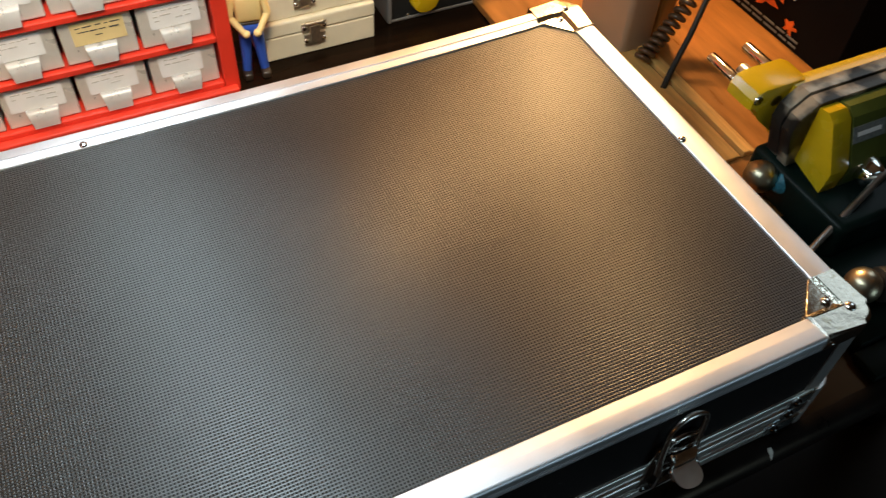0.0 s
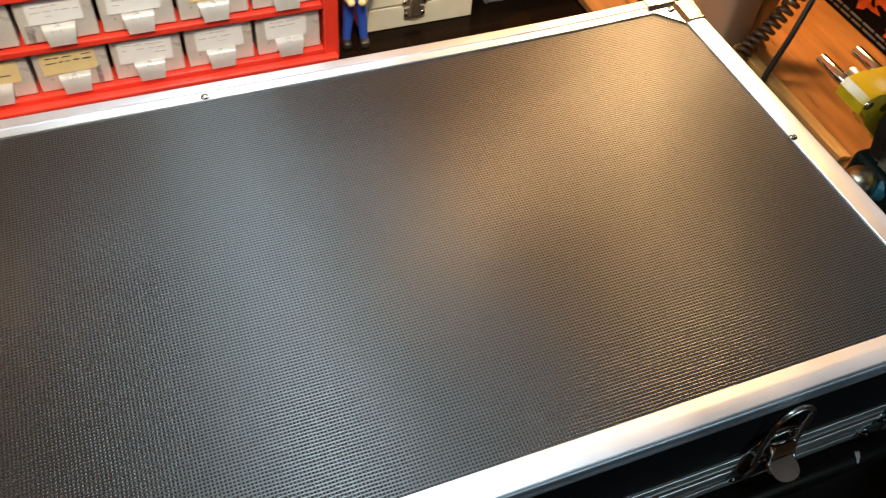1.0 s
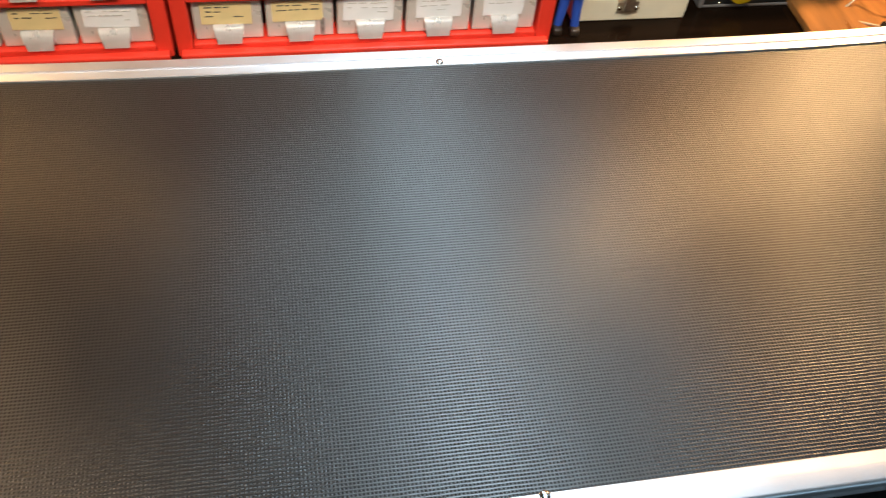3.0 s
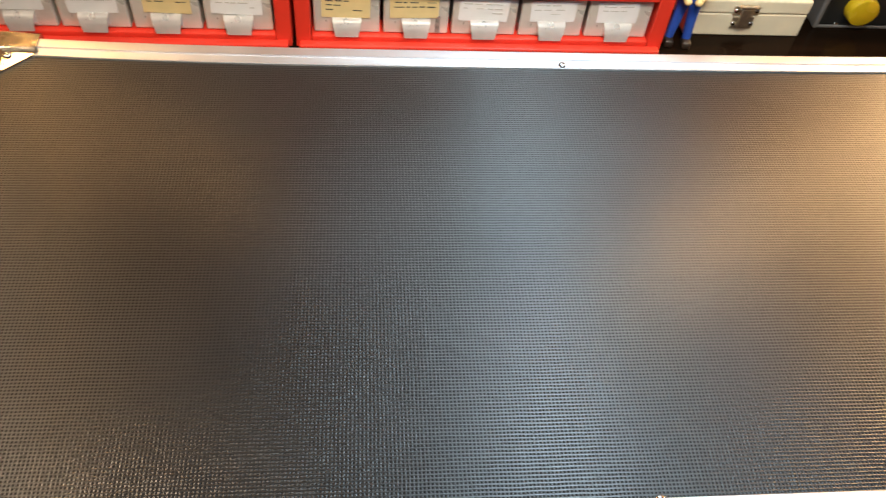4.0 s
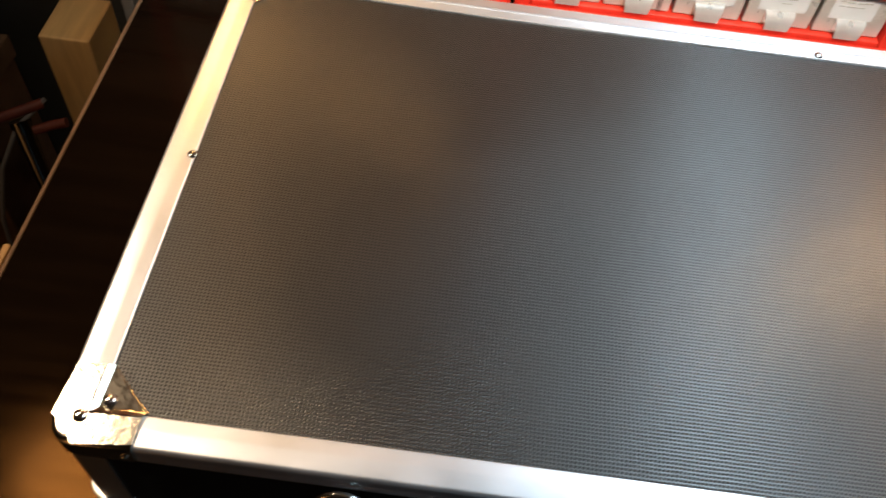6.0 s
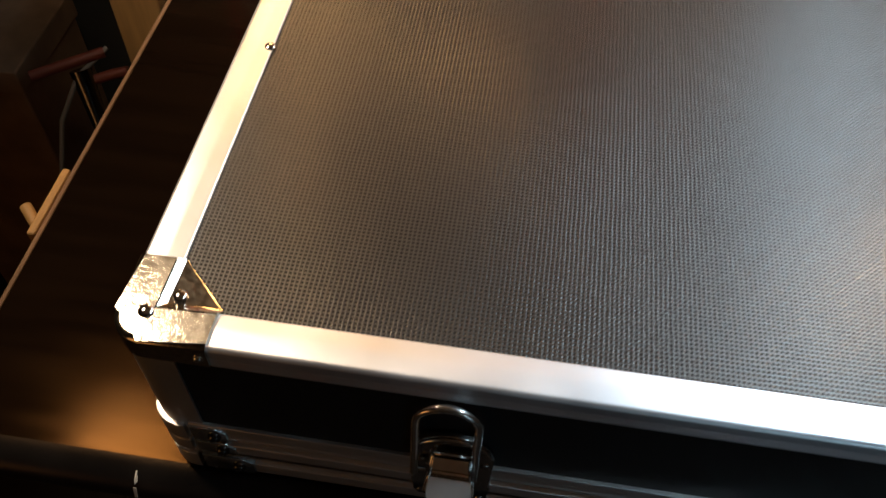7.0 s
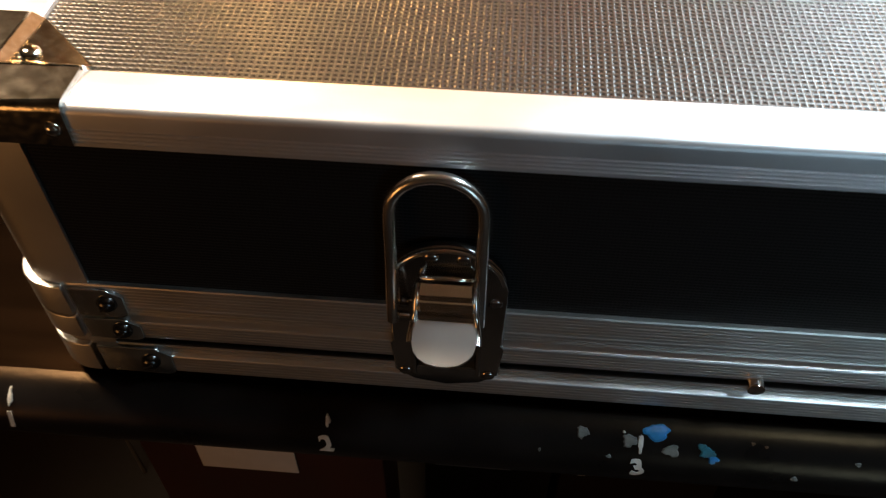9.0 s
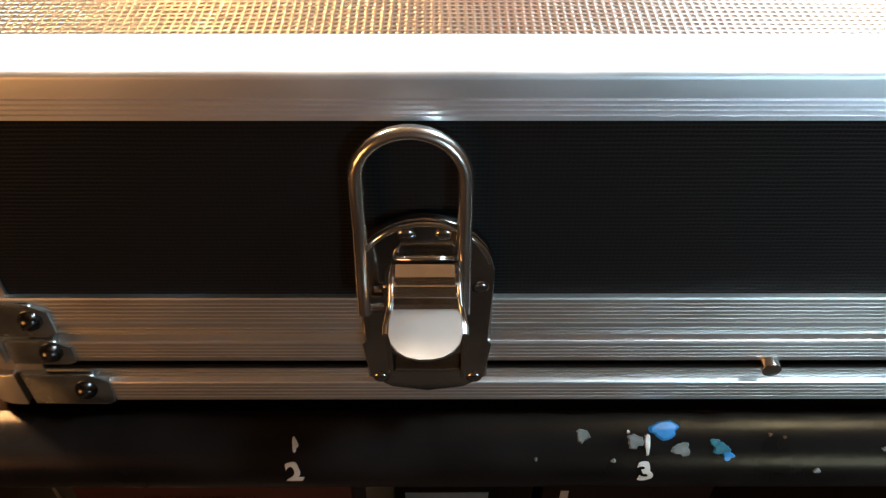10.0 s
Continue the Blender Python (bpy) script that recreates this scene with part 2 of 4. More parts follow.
M_JAR = mat("dim_glass", (0.10, 0.08, 0.06), 0.12, 0, 0.2, 40, coat=0.4)
M_BALL = mat("polished_steel_ball", (0.62, 0.52, 0.36), 0.34, 1.0, 0.08, 100)


# ---- mesh helpers ----
def part(name, bm, material, parent, label=""):
    """One mesh object under a thing or a part."""
    bmesh.ops.recalc_face_normals(bm, faces=bm.faces)
    me = bpy.data.meshes.new(name)
    bm.to_mesh(me)
    bm.free()
    me.materials.append(material)
    ob = new(name, me)
    if parent is not None:
        ob.parent = parent
    if label:
        tagged(ob, label)
    return ob


def smooth(ob, angle=40):
    me = ob.data
    for p in me.polygons:
        p.use_smooth = True
    bm = bmesh.new()
    bm.from_mesh(me)
    for e in bm.edges:
        e.smooth = len(e.link_faces) == 2 and e.calc_face_angle(0) < radians(angle)
    bm.to_mesh(me)
    bm.free()
    return ob


def thing(name, label, category, group="", kind="", place=None):
    ob = new(name)
    if place is not None:
        ob.matrix_world = place
    return tagged(ob, label, category, group, kind)


def bevel(bm, geom, width, segments=2):
    if width > 0:
        bmesh.ops.bevel(bm, geom=geom, offset=width, segments=segments, affect="EDGES", profile=0.5)


def block(x0, x1, y0, y1, z0, z1, edge=0.0, segments=2, bm=None, m=None):
    own = bmesh.new()
    r = bmesh.ops.create_cube(own, size=1)
    for v in r["verts"]:
        v.co = ((v.co.x + 0.5) * (x1 - x0) + x0, (v.co.y + 0.5) * (y1 - y0) + y0, (v.co.z + 0.5) * (z1 - z0) + z0)
    bevel(own, own.edges[:], edge, segments)
    return join(own, bm, m)


def join(own, bm=None, m=None):
    if m is not None:
        bmesh.ops.transform(own, matrix=m, verts=own.verts)
    if bm is None:
        return own
    me = bpy.data.meshes.new("tmp")
    own.to_mesh(me)
    own.free()
    bm.from_mesh(me)
    bpy.data.meshes.remove(me)
    return bm


def rod(p0, p1, r, r1=None, sides=20, edge=0.0, bm=None):
    p0, p1 = Vector(p0), Vector(p1)
    own = bmesh.new()
    bmesh.ops.create_cone(own, cap_ends=True, segments=sides, radius1=r, radius2=r if r1 is None else r1, depth=(p1 - p0).length)
    if edge:
        bevel(own, [e for e in own.edges if any(len(f.verts) > 4 for f in e.link_faces)], edge, 2)
    turn = (p1 - p0).to_track_quat("Z", "Y").to_matrix().to_4x4()
    return join(own, bm, Matrix.Translation((p0 + p1) / 2) @ turn)


def tube(points, r, sides=10, bm=None):
    """A round wire along the points."""
    own = bmesh.new()
    rings = []
    pts = [Vector(p) for p in points]
    up = None
    for i, p in enumerate(pts):
        d = (pts[min(i + 1, len(pts) - 1)] - pts[max(i - 1, 0)]).normalized()
        if up is None:
            up = d.orthogonal().normalized()
        up = (up - d * up.dot(d)).normalized()
        side = d.cross(up)
        rings.append([own.verts.new(p + r * (math.cos(a) * up + math.sin(a) * side)) for a in
                      (2 * math.pi * k / sides for k in range(sides))])
    for a, b in zip(rings, rings[1:]):
        for k in range(sides):
            own.faces.new((a[k], a[(k + 1) % sides], b[(k + 1) % sides], b[k]))
    own.faces.new(rings[0][::-1])
    own.faces.new(rings[-1])
    return join(own, bm)


def prism(outline, z0, z1, edge=0.0, m=None, bm=None, segments=2):
    """A flat outline (x, y) made solid from z0 to z1."""
    own = bmesh.new()
    low = [own.verts.new((x, y, z0)) for x, y in outline]
    high = [own.verts.new((x, y, z1)) for x, y in outline]
    own.faces.new(low[::-1])
    top = own.faces.new(high)
    n = len(outline)
    for i in range(n):
        own.faces.new((low[i], low[(i + 1) % n], high[(i + 1) % n], high[i]))
    bevel(own, top.edges[:], edge, segments)
    return join(own, bm, m)


def dome(place, r, height, bm=None, sides=14):
    """A rivet head: a low dome facing up."""
    own = bmesh.new()
    rings = []
    for k in range(4):
        a = math.pi / 2 * k / 4
        rings.append([own.verts.new((r * math.cos(a) * math.cos(2 * math.pi * i / sides), r * math.cos(a) * math.sin(2 * math.pi * i / sides),
                                     height * math.sin(a))) for i in range(sides)])
    for a, b in zip(rings, rings[1:]):
        for i in range(sides):
            own.faces.new((a[i], a[(i + 1) % sides], b[(i + 1) % sides], b[i]))
    own.faces.new(rings[-1])
    own.faces.new(rings[0][::-1])
    m = place if isinstance(place, Matrix) else Matrix.Translation(place)
    return join(own, bm, m)


def ball(place, r, bm=None):
    own = bmesh.new()
    bmesh.ops.create_uvsphere(own, u_segments=24, v_segments=14, radius=r)
    return join(own, bm, Matrix.Translation(place))


FACE_FRONT = Matrix.Rotation(radians(90), 4, "X")      # z of an outline to -y, y of it to z


# ---- the plan: z = 0 is the top of the case's rim, y runs to the back of the bench ----
L, D = 0.730, 0.300                      # between the corner rivets of the lid
X0, X1, Y0, Y1 = -0.0205, L + 0.0205, -0.0205, D + 0.0205
BENCH = -0.120
LIP, SKIRT, SEAM_A, SEAM_B = -0.0125, -0.068, -0.0937, -0.0982
BACK = 0.68

# ---- the room ----
tagged(part("floor", block(-1.6, 2.2, -2.0, 1.0, -0.97, -0.87), M_FLOOR, None), "dark worn workshop floor", "floor", kind="structure")
tagged(part("wall_north", block(-1.6, 2.2, 0.685, 0.80, -0.87, 1.5), M_BACKWALL, None), "unseen wall behind the bench, coloured warm for reflections", "wall", kind="structure")
tagged(part("wall_south", block(-1.6, 2.2, -2.1, -2.0, -0.87, 1.5), M_WALL, None), "plain wall out of view, coloured dark", "wall", kind="structure")
tagged(part("wall_west", block(-1.7, -1.6, -2.0, 0.9, -0.87, 1.5), M_WALL, None), "plain wall out of view, coloured dark", "wall", kind="structure")
tagged(part("wall_east", block(2.2, 2.3, -2.0, 0.9, -0.87, 1.5), M_WALL, None), "plain wall out of view, coloured dark", "wall", kind="structure")
tagged(part("ceiling", block(-1.7, 2.3, -2.1, 1.0, 1.5, 1.6), M_CEILING, None), "plain grey ceiling out of view", "ceiling", kind="structure")


# ---- the bench ----
def edge_point(s):
    """A point on the rounded front edge of the bench, s metres from where the flat top ends: y, z and the tilt."""
    r = 0.015
    a = min(s / r, math.pi)
    y, z = -0.020 - r * math.sin(a), BENCH - r + r * math.cos(a)
    return y, z, a


def build_bench():
    bench = thing("workbench", "dark stained wooden workbench with a rounded black front edge", "workbench")
    bm = bmesh.new()
    prof = [(y, z) for y, z, a in (edge_point(0.015 * math.pi * k / 16) for k in range(16, -1, -1))]
    x0, x1 = -0.145, 1.45
    part("bench_top", block(x0, x1, -0.020, BACK, BENCH - 0.030, BENCH), M_BENCH, bench)
    a = [bm.verts.new((x0, y, z)) for y, z in prof]
    b = [bm.verts.new((x1, y, z)) for y, z in prof]
    bm.faces.new(a)
    bm.faces.new(b[::-1])
    for i in range(len(prof)):
        j = (i + 1) % len(prof)
        bm.faces.new((a[i], a[j], b[j], b[i]))
    smooth(part("front_edge", bm, M_EDGE, bench, "rounded black painted front edge"), 30)
    part("side_trim", block(-0.1485, -0.1455, -0.020, BACK, BENCH - 0.03, BENCH + 0.0005, 0.0008), M_DIMBOX, bench, "thin brown wooden trim along the bench end")
    for x in (-0.11, 1.38):
        for y in (0.125, 0.58):
            part("leg", block(x, x + 0.06, y, y + 0.06, -0.87, BENCH - 0.030, 0.003), M_BENCH, bench)
    part("apron", block(-0.11, 1.44, 0.10, 0.12, BENCH - 0.075, BENCH - 0.031, 0.002), M_BLACK, bench, "black front board under the bench top")
    return bench


bench = build_bench()


def on_edge(bm, x_of, thick):
    """Lay a flat shape, given as (x, s), onto the rounded edge."""
    for v in bm.verts:
        y, z, a = edge_point(v.co.y)
        h = v.co.z * thick + 0.0002
        v.co = (v.co.x + x_of, y - math.sin(a) * h, z + math.cos(a) * h)
    return bm


def splash(x, s, w, h, material, seed, name="paint_spot", label=""):
    rng = random.Random(seed)
    bm = bmesh.new()
    n = 22
    rim = [(0.5 + 0.18 * rng.random() + 0.10 * math.sin(3 * 2 * math.pi * k / n + seed)) for k in range(n)]
    c = bm.verts.new((0, s, 1.2))
    ring = [bm.verts.new((w * rim[k] * math.cos(2 * math.pi * k / n), s + h * rim[k] * math.sin(2 * math.pi * k / n), 0)) for k in range(n)]
    mid = [bm.verts.new((w * rim[k] * 0.8 * math.cos(2 * math.pi * k / n), s + h * rim[k] * 0.8 * math.sin(2 * math.pi * k / n), 1)) for k in range(n)]
    for k in range(n):
        j = (k + 1) % n
        bm.faces.new((ring[k], ring[j], mid[j], mid[k]))
        bm.faces.new((mid[k], mid[j], c))
    part(name, on_edge(bm, x, 0.0005), material, bench, label)


def painted_number(text, x, s, height):
    cu = bpy.data.curves.new("digit", "FONT")
    cu.body, cu.size, cu.align_x, cu.extrude, cu.offset = text, height * 1.4, "CENTER", 0.00015, 0.00035
    tmp = new("digit_tmp", cu)
    bpy.context.view_layer.update()
    me = bpy.data.meshes.new_from_object(tmp.evaluated_get(bpy.context.evaluated_depsgraph_get()))
    bpy.data.objects.remove(tmp)
    me.materials.clear()
    bm = bmesh.new()
    bm.from_mesh(me)
    for v in bm.verts:
        y, z, a = edge_point(max(0.0, s - v.co.y))
        h = v.co.z + 0.0004
        v.co = (x + v.co.x + 0.0006 * math.sin(900 * v.co.y), y - math.sin(a) * h, z + math.cos(a) * h)
    part("painted_number", bm, M_WHITEPAINT, bench, "white hand-painted number on the bench edge")


for text, x in (("1", -0.040), ("2", 0.0718), ("3", 0.1775)):
    splash(x + 0.0004, 0.0106, 0.0015, 0.0036 if text == "2" else 0.0056, M_WHITEPAINT, int(text), "painted_tick")
    painted_number(text, x, 0.0226, 0.0068)
splash(0.716, 0.012, 0.003, 0.008, M_WHITEPAINT, 9, "painted_tick")
splash(0.1832, 0.0064, 0.0078, 0.0046, M_BLUEPAINT, 4, label="dried blue paint spot")
splash(0.2000, 0.0120, 0.0048, 0.0030, M_TEALPAINT, 7, label="dried teal paint spot")
splash(0.1880, 0.0120, 0.0046, 0.0034, M_GREYPAINT, 5, label="dried grey paint spot")
splash(0.1585, 0.0080, 0.0035, 0.0035, M_GREYPAINT, 8, label="dried grey paint spot")
splash(0.2020, 0.0140, 0.0030, 0.0026, M_BLUEPAINT, 2, label="dried blue paint spot")


for x, s, w, h, m, seed in ((0.2148, 0.0078, 0.0012, 0.0010, M_DIMBOX, 21), (0.2192, 0.0086, 0.0010, 0.0008, M_DIMBOX, 22), (0.1444, 0.0150, 0.0008, 0.0012, M_GREYPAINT, 23),
                            (0.1676, 0.0155, 0.0014, 0.0010, M_GREYPAINT, 24), (0.2293, 0.0190, 0.0020, 0.0016, M_GREYPAINT, 25), (0.1723, 0.0070, 0.0008, 0.0008, M_WHITEPAINT, 26),
                            (0.1742, 0.0098, 0.0042, 0.0036, M_GREYPAINT, 27), (0.1980, 0.0100, 0.0026, 0.0018, M_TEALPAINT, 28), (0.2490, 0.0120, 0.0016, 0.0012, M_GREYPAINT, 29)):
    splash(x, s, w, h, m, seed)


# ---- the aluminium case ----
case = thing("aluminium_case", "closed shallow aluminium-framed case with black embossed panels lying on the bench", "case")


def bowed(s, a, b, bow):
    """How far a bent rail leans inwards at s, between its ends a and b."""
    return -bow * (1 - abs((2 * s - a - b) / (b - a)) ** 4)


def rail(name, profile, side, a, b, label="", bow=0.0):
    """An aluminium profile (out, z) run along one side of the case, from a to b."""
    bm = bmesh.new()
    ends = []
    steps = 16 if bow else 1
    for s in (a + (b - a) * k / steps for k in range(steps + 1)):
        ring = []
        for out, z in profile:
            out += bowed(s, a, b, bow)
            p = {"front": (s, Y0 - out, z), "back": (s, Y1 + out, z), "left": (X0 - out, s, z), "right": (X1 + out, s, z)}[side]
            ring.append(bm.verts.new(p))
        ends.append(ring)
    n = len(profile)
    bm.faces.new(ends[0])
    bm.faces.new(ends[-1][::-1])
    for e0, e1 in zip(ends, ends[1:]):
        for i in range(n):
            j = (i + 1) % n
            bm.faces.new((e0[i], e0[j], e1[j], e1[i]))
    return smooth(part(name, bm, M_ALU if name == "rim_rail" else M_RAIL, case, label), 25)


RIM = [(-0.0167, -0.0048), (-0.0167, -0.0015), (-0.0163, -0.0011), (-0.0105, -0.0002), (-0.0092, 0.0)]
RIM += [(-0.0024 + 0.0024 * math.sin(radians(a)), -0.0024 + 0.0024 * math.cos(radians(a))) for a in range(0, 91, 10)]
for k in range(4):
    RIM += [(0.0, -0.0066 - 0.0013 * k), (-0.0004, -0.0069 - 0.0013 * k), (-0.0004, -0.0071 - 0.0013 * k), (0.0, -0.0074 - 0.0013 * k)]
RIM += [(0.0, LIP), (-0.0018, LIP), (-0.0018, -0.0038)]


RIM_BACK = [(-0.0167, -0.0048), (-0.0167, -0.0015), (-0.0164, -0.0011), (-0.0158, -0.0011), (-0.0155, -0.0020), (-0.0103, -0.0009), (-0.0100, -0.0014),
            (-0.0095, -0.0014), (-0.0092, 0.0)] + RIM[5:]


def ribbed(out, z0, z1, grooves, depth=0.00022):
    """A flat face from z0 down to z1 with fine grooves run along it."""
    step = (z0 - z1) / (grooves + 1)
    pts = [(out, z0)]
    for k in range(1, grooves + 1):
        z = z0 - k * step
        pts += [(out, z + 0.00024), (out - depth, z + 0.00010), (out - depth, z - 0.00010), (out, z - 0.00024)]
    return pts + [(out, z1)]


LOW = [(-0.0030, SKIRT), (0.0007, SKIRT)] + ribbed(0.0010, SKIRT - 0.0005, -0.0772, 5) + [(0.0013, -0.0775), (0.0013, -0.0783), (-0.0010, -0.0790)] + \
      ribbed(-0.0010, -0.0794, -0.0846, 3) + [(0.0010, -0.0853)] + ribbed(0.0014, -0.0858, -0.0928, 4) + \
      [(0.0010, SEAM_A), (-0.0010, SEAM_A), (-0.0030, SEAM_A + 0.002)]
BASE = [(-0.0030, SEAM_B - 0.002), (-0.0006, SEAM_B), (0.0002, SEAM_B)] + ribbed(-0.0003, -0.0987, -0.1028, 2) + [(0.0012, -0.1033)] + \
       ribbed(0.0014, -0.1037, -0.1116, 4) + [(0.0006, -0.1124), (-0.0030, -0.1124)]
BOW = 0.0055                             # the back rim is bent inwards along its middle
SIDES = (("front", 0.0, L), ("back", 0.0, L), ("left", 0.0, D), ("right", 0.0, D))
# filler block: its black stands in for shade in the seam and under the base rail
part("core", block(X0 + 0.0050, X1 - 0.0050, Y0 + 0.0050, Y1 - 0.0050, -0.1195, -0.0045, 0.004), M_BLACK, case, "added black block that stands in for the dark of the seam")
part("lid_panel", block(-0.0042, L + 0.0042, -0.0042, D + 0.0042, -0.0054, -0.0026), M_LID, case, "black embossed plastic lid panel")
for side, a, b in SIDES:
    bend = BOW if side == "back" else 0.0
    top = rail("rim_rail", RIM_BACK if bend else RIM, side, a + 0.012, b - 0.012, "bright aluminium rim rail", bend)
    rail("lid_rail", LOW, side, a - 0.004, b + 0.004, "grooved aluminium rail")
    rail("base_rail", BASE, side, a - 0.004, b + 0.004, "grooved aluminium rail")
    mid = (a + b) / 2
    at = {"front": (mid, -0.0052, -0.0012), "back": (mid, D + 0.0070 - BOW, -0.0010), "left": (-0.0050, mid, -0.0012), "right": (L + 0.0058, mid, -0.0010)}[side]
    smooth(part("rivet", dome(at, 0.0030, 0.0016), M_PLATE, top, "small domed steel rivet"), 60)
    lo, hi = (a + 0.0, b - 0.0)
    box = {"front": (lo, hi, Y0 + 0.0008, Y0 + 0.0042), "back": (lo, hi, Y1 - 0.0042, Y1 - 0.0008),
           "left": (X0 + 0.0008, X0 + 0.0042, lo, hi), "right": (X1 - 0.0042, X1 - 0.0008, lo, hi)}[side]
    part("side_panel", block(*box, SKIRT - 0.001, LIP + 0.001), M_SIDE, case, "black side panel")


def corner(sx, sy, ox, oy):
    """The metal fittings of one corner: sx, sy mirror them, ox, oy is the place of the inner rivet."""
    flip = Matrix.Translation((ox, oy, 0)) @ Matrix.Diagonal((sx, sy, 1, 1))
    e = 0.0009                                                        # how far the fittings stand proud
    def arc(r, grow=0.0, steps=8):
        c = -0.0205 + r
        return [(c - (r + grow) * math.sin(radians(90 * k / steps)), c - (r + grow) * math.cos(radians(90 * k / steps))) for k in range(steps + 1)]
    post = [(0.0025, -0.0205 - 0.0002)] + arc(0.013, 0.0002) + [(-0.0205 - 0.0002, 0.0025), (-0.0175, 0.0025)] + \
           [(x + 0.0, y + 0.0) for x, y in reversed(arc(0.013, -0.0025))] + [(0.0025, -0.0175)]
    smooth(part("corner_post", prism(post, -0.100, -0.0045, m=flip), M_RAIL, case, "rounded aluminium corner post"), 30)
    high, low = 0.0012, -0.0004
    pa, pb, pc = (0.0175, -0.0060), (-0.0066, -0.0066), (-0.0060, 0.0175)
    cap_out = [(0.0175, -0.0205 - e)] + arc(0.012, e) + [(-0.0205 - e, 0.0175), pc, pb, pa]
    bm = bmesh.new()
    low_ring = [bm.verts.new((x, y, -0.0118)) for x, y in cap_out]
    high_ring = [bm.verts.new((x, y, high)) for x, y in cap_out]
    bm.faces.new(low_ring[::-1])
    bm.faces.new(high_ring)
    for k in range(len(cap_out)):
        n = (k + 1) % len(cap_out)
        bm.faces.new((low_ring[k], low_ring[n], high_ring[n], high_ring[k]))
    rim = [ed for ed in bm.edges if ed.verts[0] in high_ring[:-3] and ed.verts[1] in high_ring[:-3]]
    bevel(bm, rim, 0.0028, 5)
    cap = smooth(part("corner_cap", join(bm, m=flip), M_CAP, case, "worn zinc-plated corner cap"), 35)
    bm = bmesh.new()                                                  # pressed triangle that steps down to the panel
    ta, tb, tc = (0.0184, -0.0024), (-0.0024, -0.0024), (-0.0024, 0.0184)
    pa, pb, pc = (pa[0], pa[1] + 0.0007), (pb[0] + 0.0007, pb[1] + 0.0007), (pc[0] + 0.0007, pc[1])      # an open crease along the cap
    hi_ = [bm.verts.new((*q, high)) for q in (pa, pb, pc)]
    lo_ = [bm.verts.new((*q, z)) for q, z in ((ta, low - 0.0007), (tb, low), (tc, low - 0.0007))]
    un_ = [bm.verts.new((*q, -0.0040)) for q in (pa, ta, tc, pc, pb)]
    bm.faces.new((hi_[0], lo_[0], lo_[1], hi_[1]))
    bm.faces.new((hi_[1], lo_[1], lo_[2], hi_[2]))
    bm.faces.new((lo_[0], lo_[2], lo_[1]))
    bm.faces.new(un_)
    bm.faces.new((hi_[0], un_[0], un_[1], lo_[0]))
    bm.faces.new((lo_[0], un_[1], un_[2], lo_[2]))
    bm.faces.new((lo_[2], un_[2], un_[3], hi_[2]))
    bm.faces.new((hi_[2], un_[3], un_[4], hi_[1]))
    bm.faces.new((hi_[1], un_[4], un_[0], hi_[0]))
    bevel(bm, [ed for ed in bm.edges if ed.verts[0] in lo_ and ed.verts[1] in lo_], 0.0006, 2)
    smooth(part("gusset", join(bm, m=flip), M_CAP, cap), 25)
    smooth(part("rivet", dome(flip @ Matrix.Translation((0.0008, 0.0008, -0.0004)), 0.0031, 0.0020), M_CHROME, cap), 60)
    smooth(part("rivet", dome(flip @ Matrix.Translation((-0.0090, -0.0085, 0.0011)), 0.0033, 0.0020), M_CHROME, cap), 60)
    smooth(part("rivet", dome(flip @ Matrix.Translation((0.0138, -0.0205 - e, -0.0064)) @ FACE_FRONT, 0.0022, 0.0014), M_CHROME, cap), 60)
    smooth(part("rivet", dome(flip @ Matrix.Translation((-0.0205 - e, 0.0138, -0.0064)) @ Matrix.Rotation(radians(-90), 4, "Y"), 0.0022, 0.0014), M_CHROME, cap), 60)
    # three small brackets wrap the corner beside the seam
    for reach, zb, zt, screw in ((0.0125, -0.0822, -0.0692, (0.0070, -0.0752)), (0.0145, -0.0940, -0.0838, (0.0082, -0.0886)),
                                 (0.0205, -0.1128, -0.0990, (0.0130, -0.1055))):
        w = 0.0016
        out = [(-0.0060, -0.0205 - w - 0.0005)] + arc(0.012, w + 0.0005) + [(-0.0205 - w - 0.0005, -0.0060), (-0.0200, -0.0060)] + \
              list(reversed(arc(0.012, -0.0005))) + [(-0.0060, -0.0200)]
        br = smooth(part("corner_bracket", prism(out, zb, zt, 0.0005, m=flip), M_RAIL, case, "rounded corner band with blue-zinc screw tabs"), 35)
        half, mid = (zt - zb) / 2, (zt + zb) / 2
        round_ = min(half, 0.0026)
        tab = [(-0.0040, zb), (reach - round_, zb)]
        tab += [(reach - round_ + round_ * math.sin(radians(q)) - (0.0030 if q > 90 else 0.0), (zb + round_ if q < 90 else zt - round_) - round_ * math.cos(radians(q))) for q in range(0, 181, 18)]
        tab += [(-0.0040, zt)]
        for turn in (Matrix.Translation((0, -0.0200, 0)) @ FACE_FRONT, Matrix(((0, 0, -1, -0.0200), (1, 0, 0, 0), (0, 1, 0, 0), (0, 0, 0, 1)))):
            smooth(part("tab", prism(tab, 0.0, w + 0.0010, 0.0005, m=flip @ turn), M_ZINC, br, "small blue-zinc tab"), 35)
        sx_, sz_ = screw
        for turn in (Matrix.Translation((sx_, -0.0210 - w, sz_)) @ FACE_FRONT, Matrix.Translation((-0.0210 - w, sx_, sz_)) @ Matrix.Rotation(radians(-90), 4, "Y")):
            smooth(part("screw", dome(flip @ turn, 0.0033, 0.0026), M_RIVET, br, "dark domed screw"), 60)
            part("slot", block(-0.0017, 0.0017, -0.0003, 0.0003, 0.0018, 0.00272, m=flip @ turn @ Matrix.Rotation(0.6, 4, "Z")), M_BLACK, br)


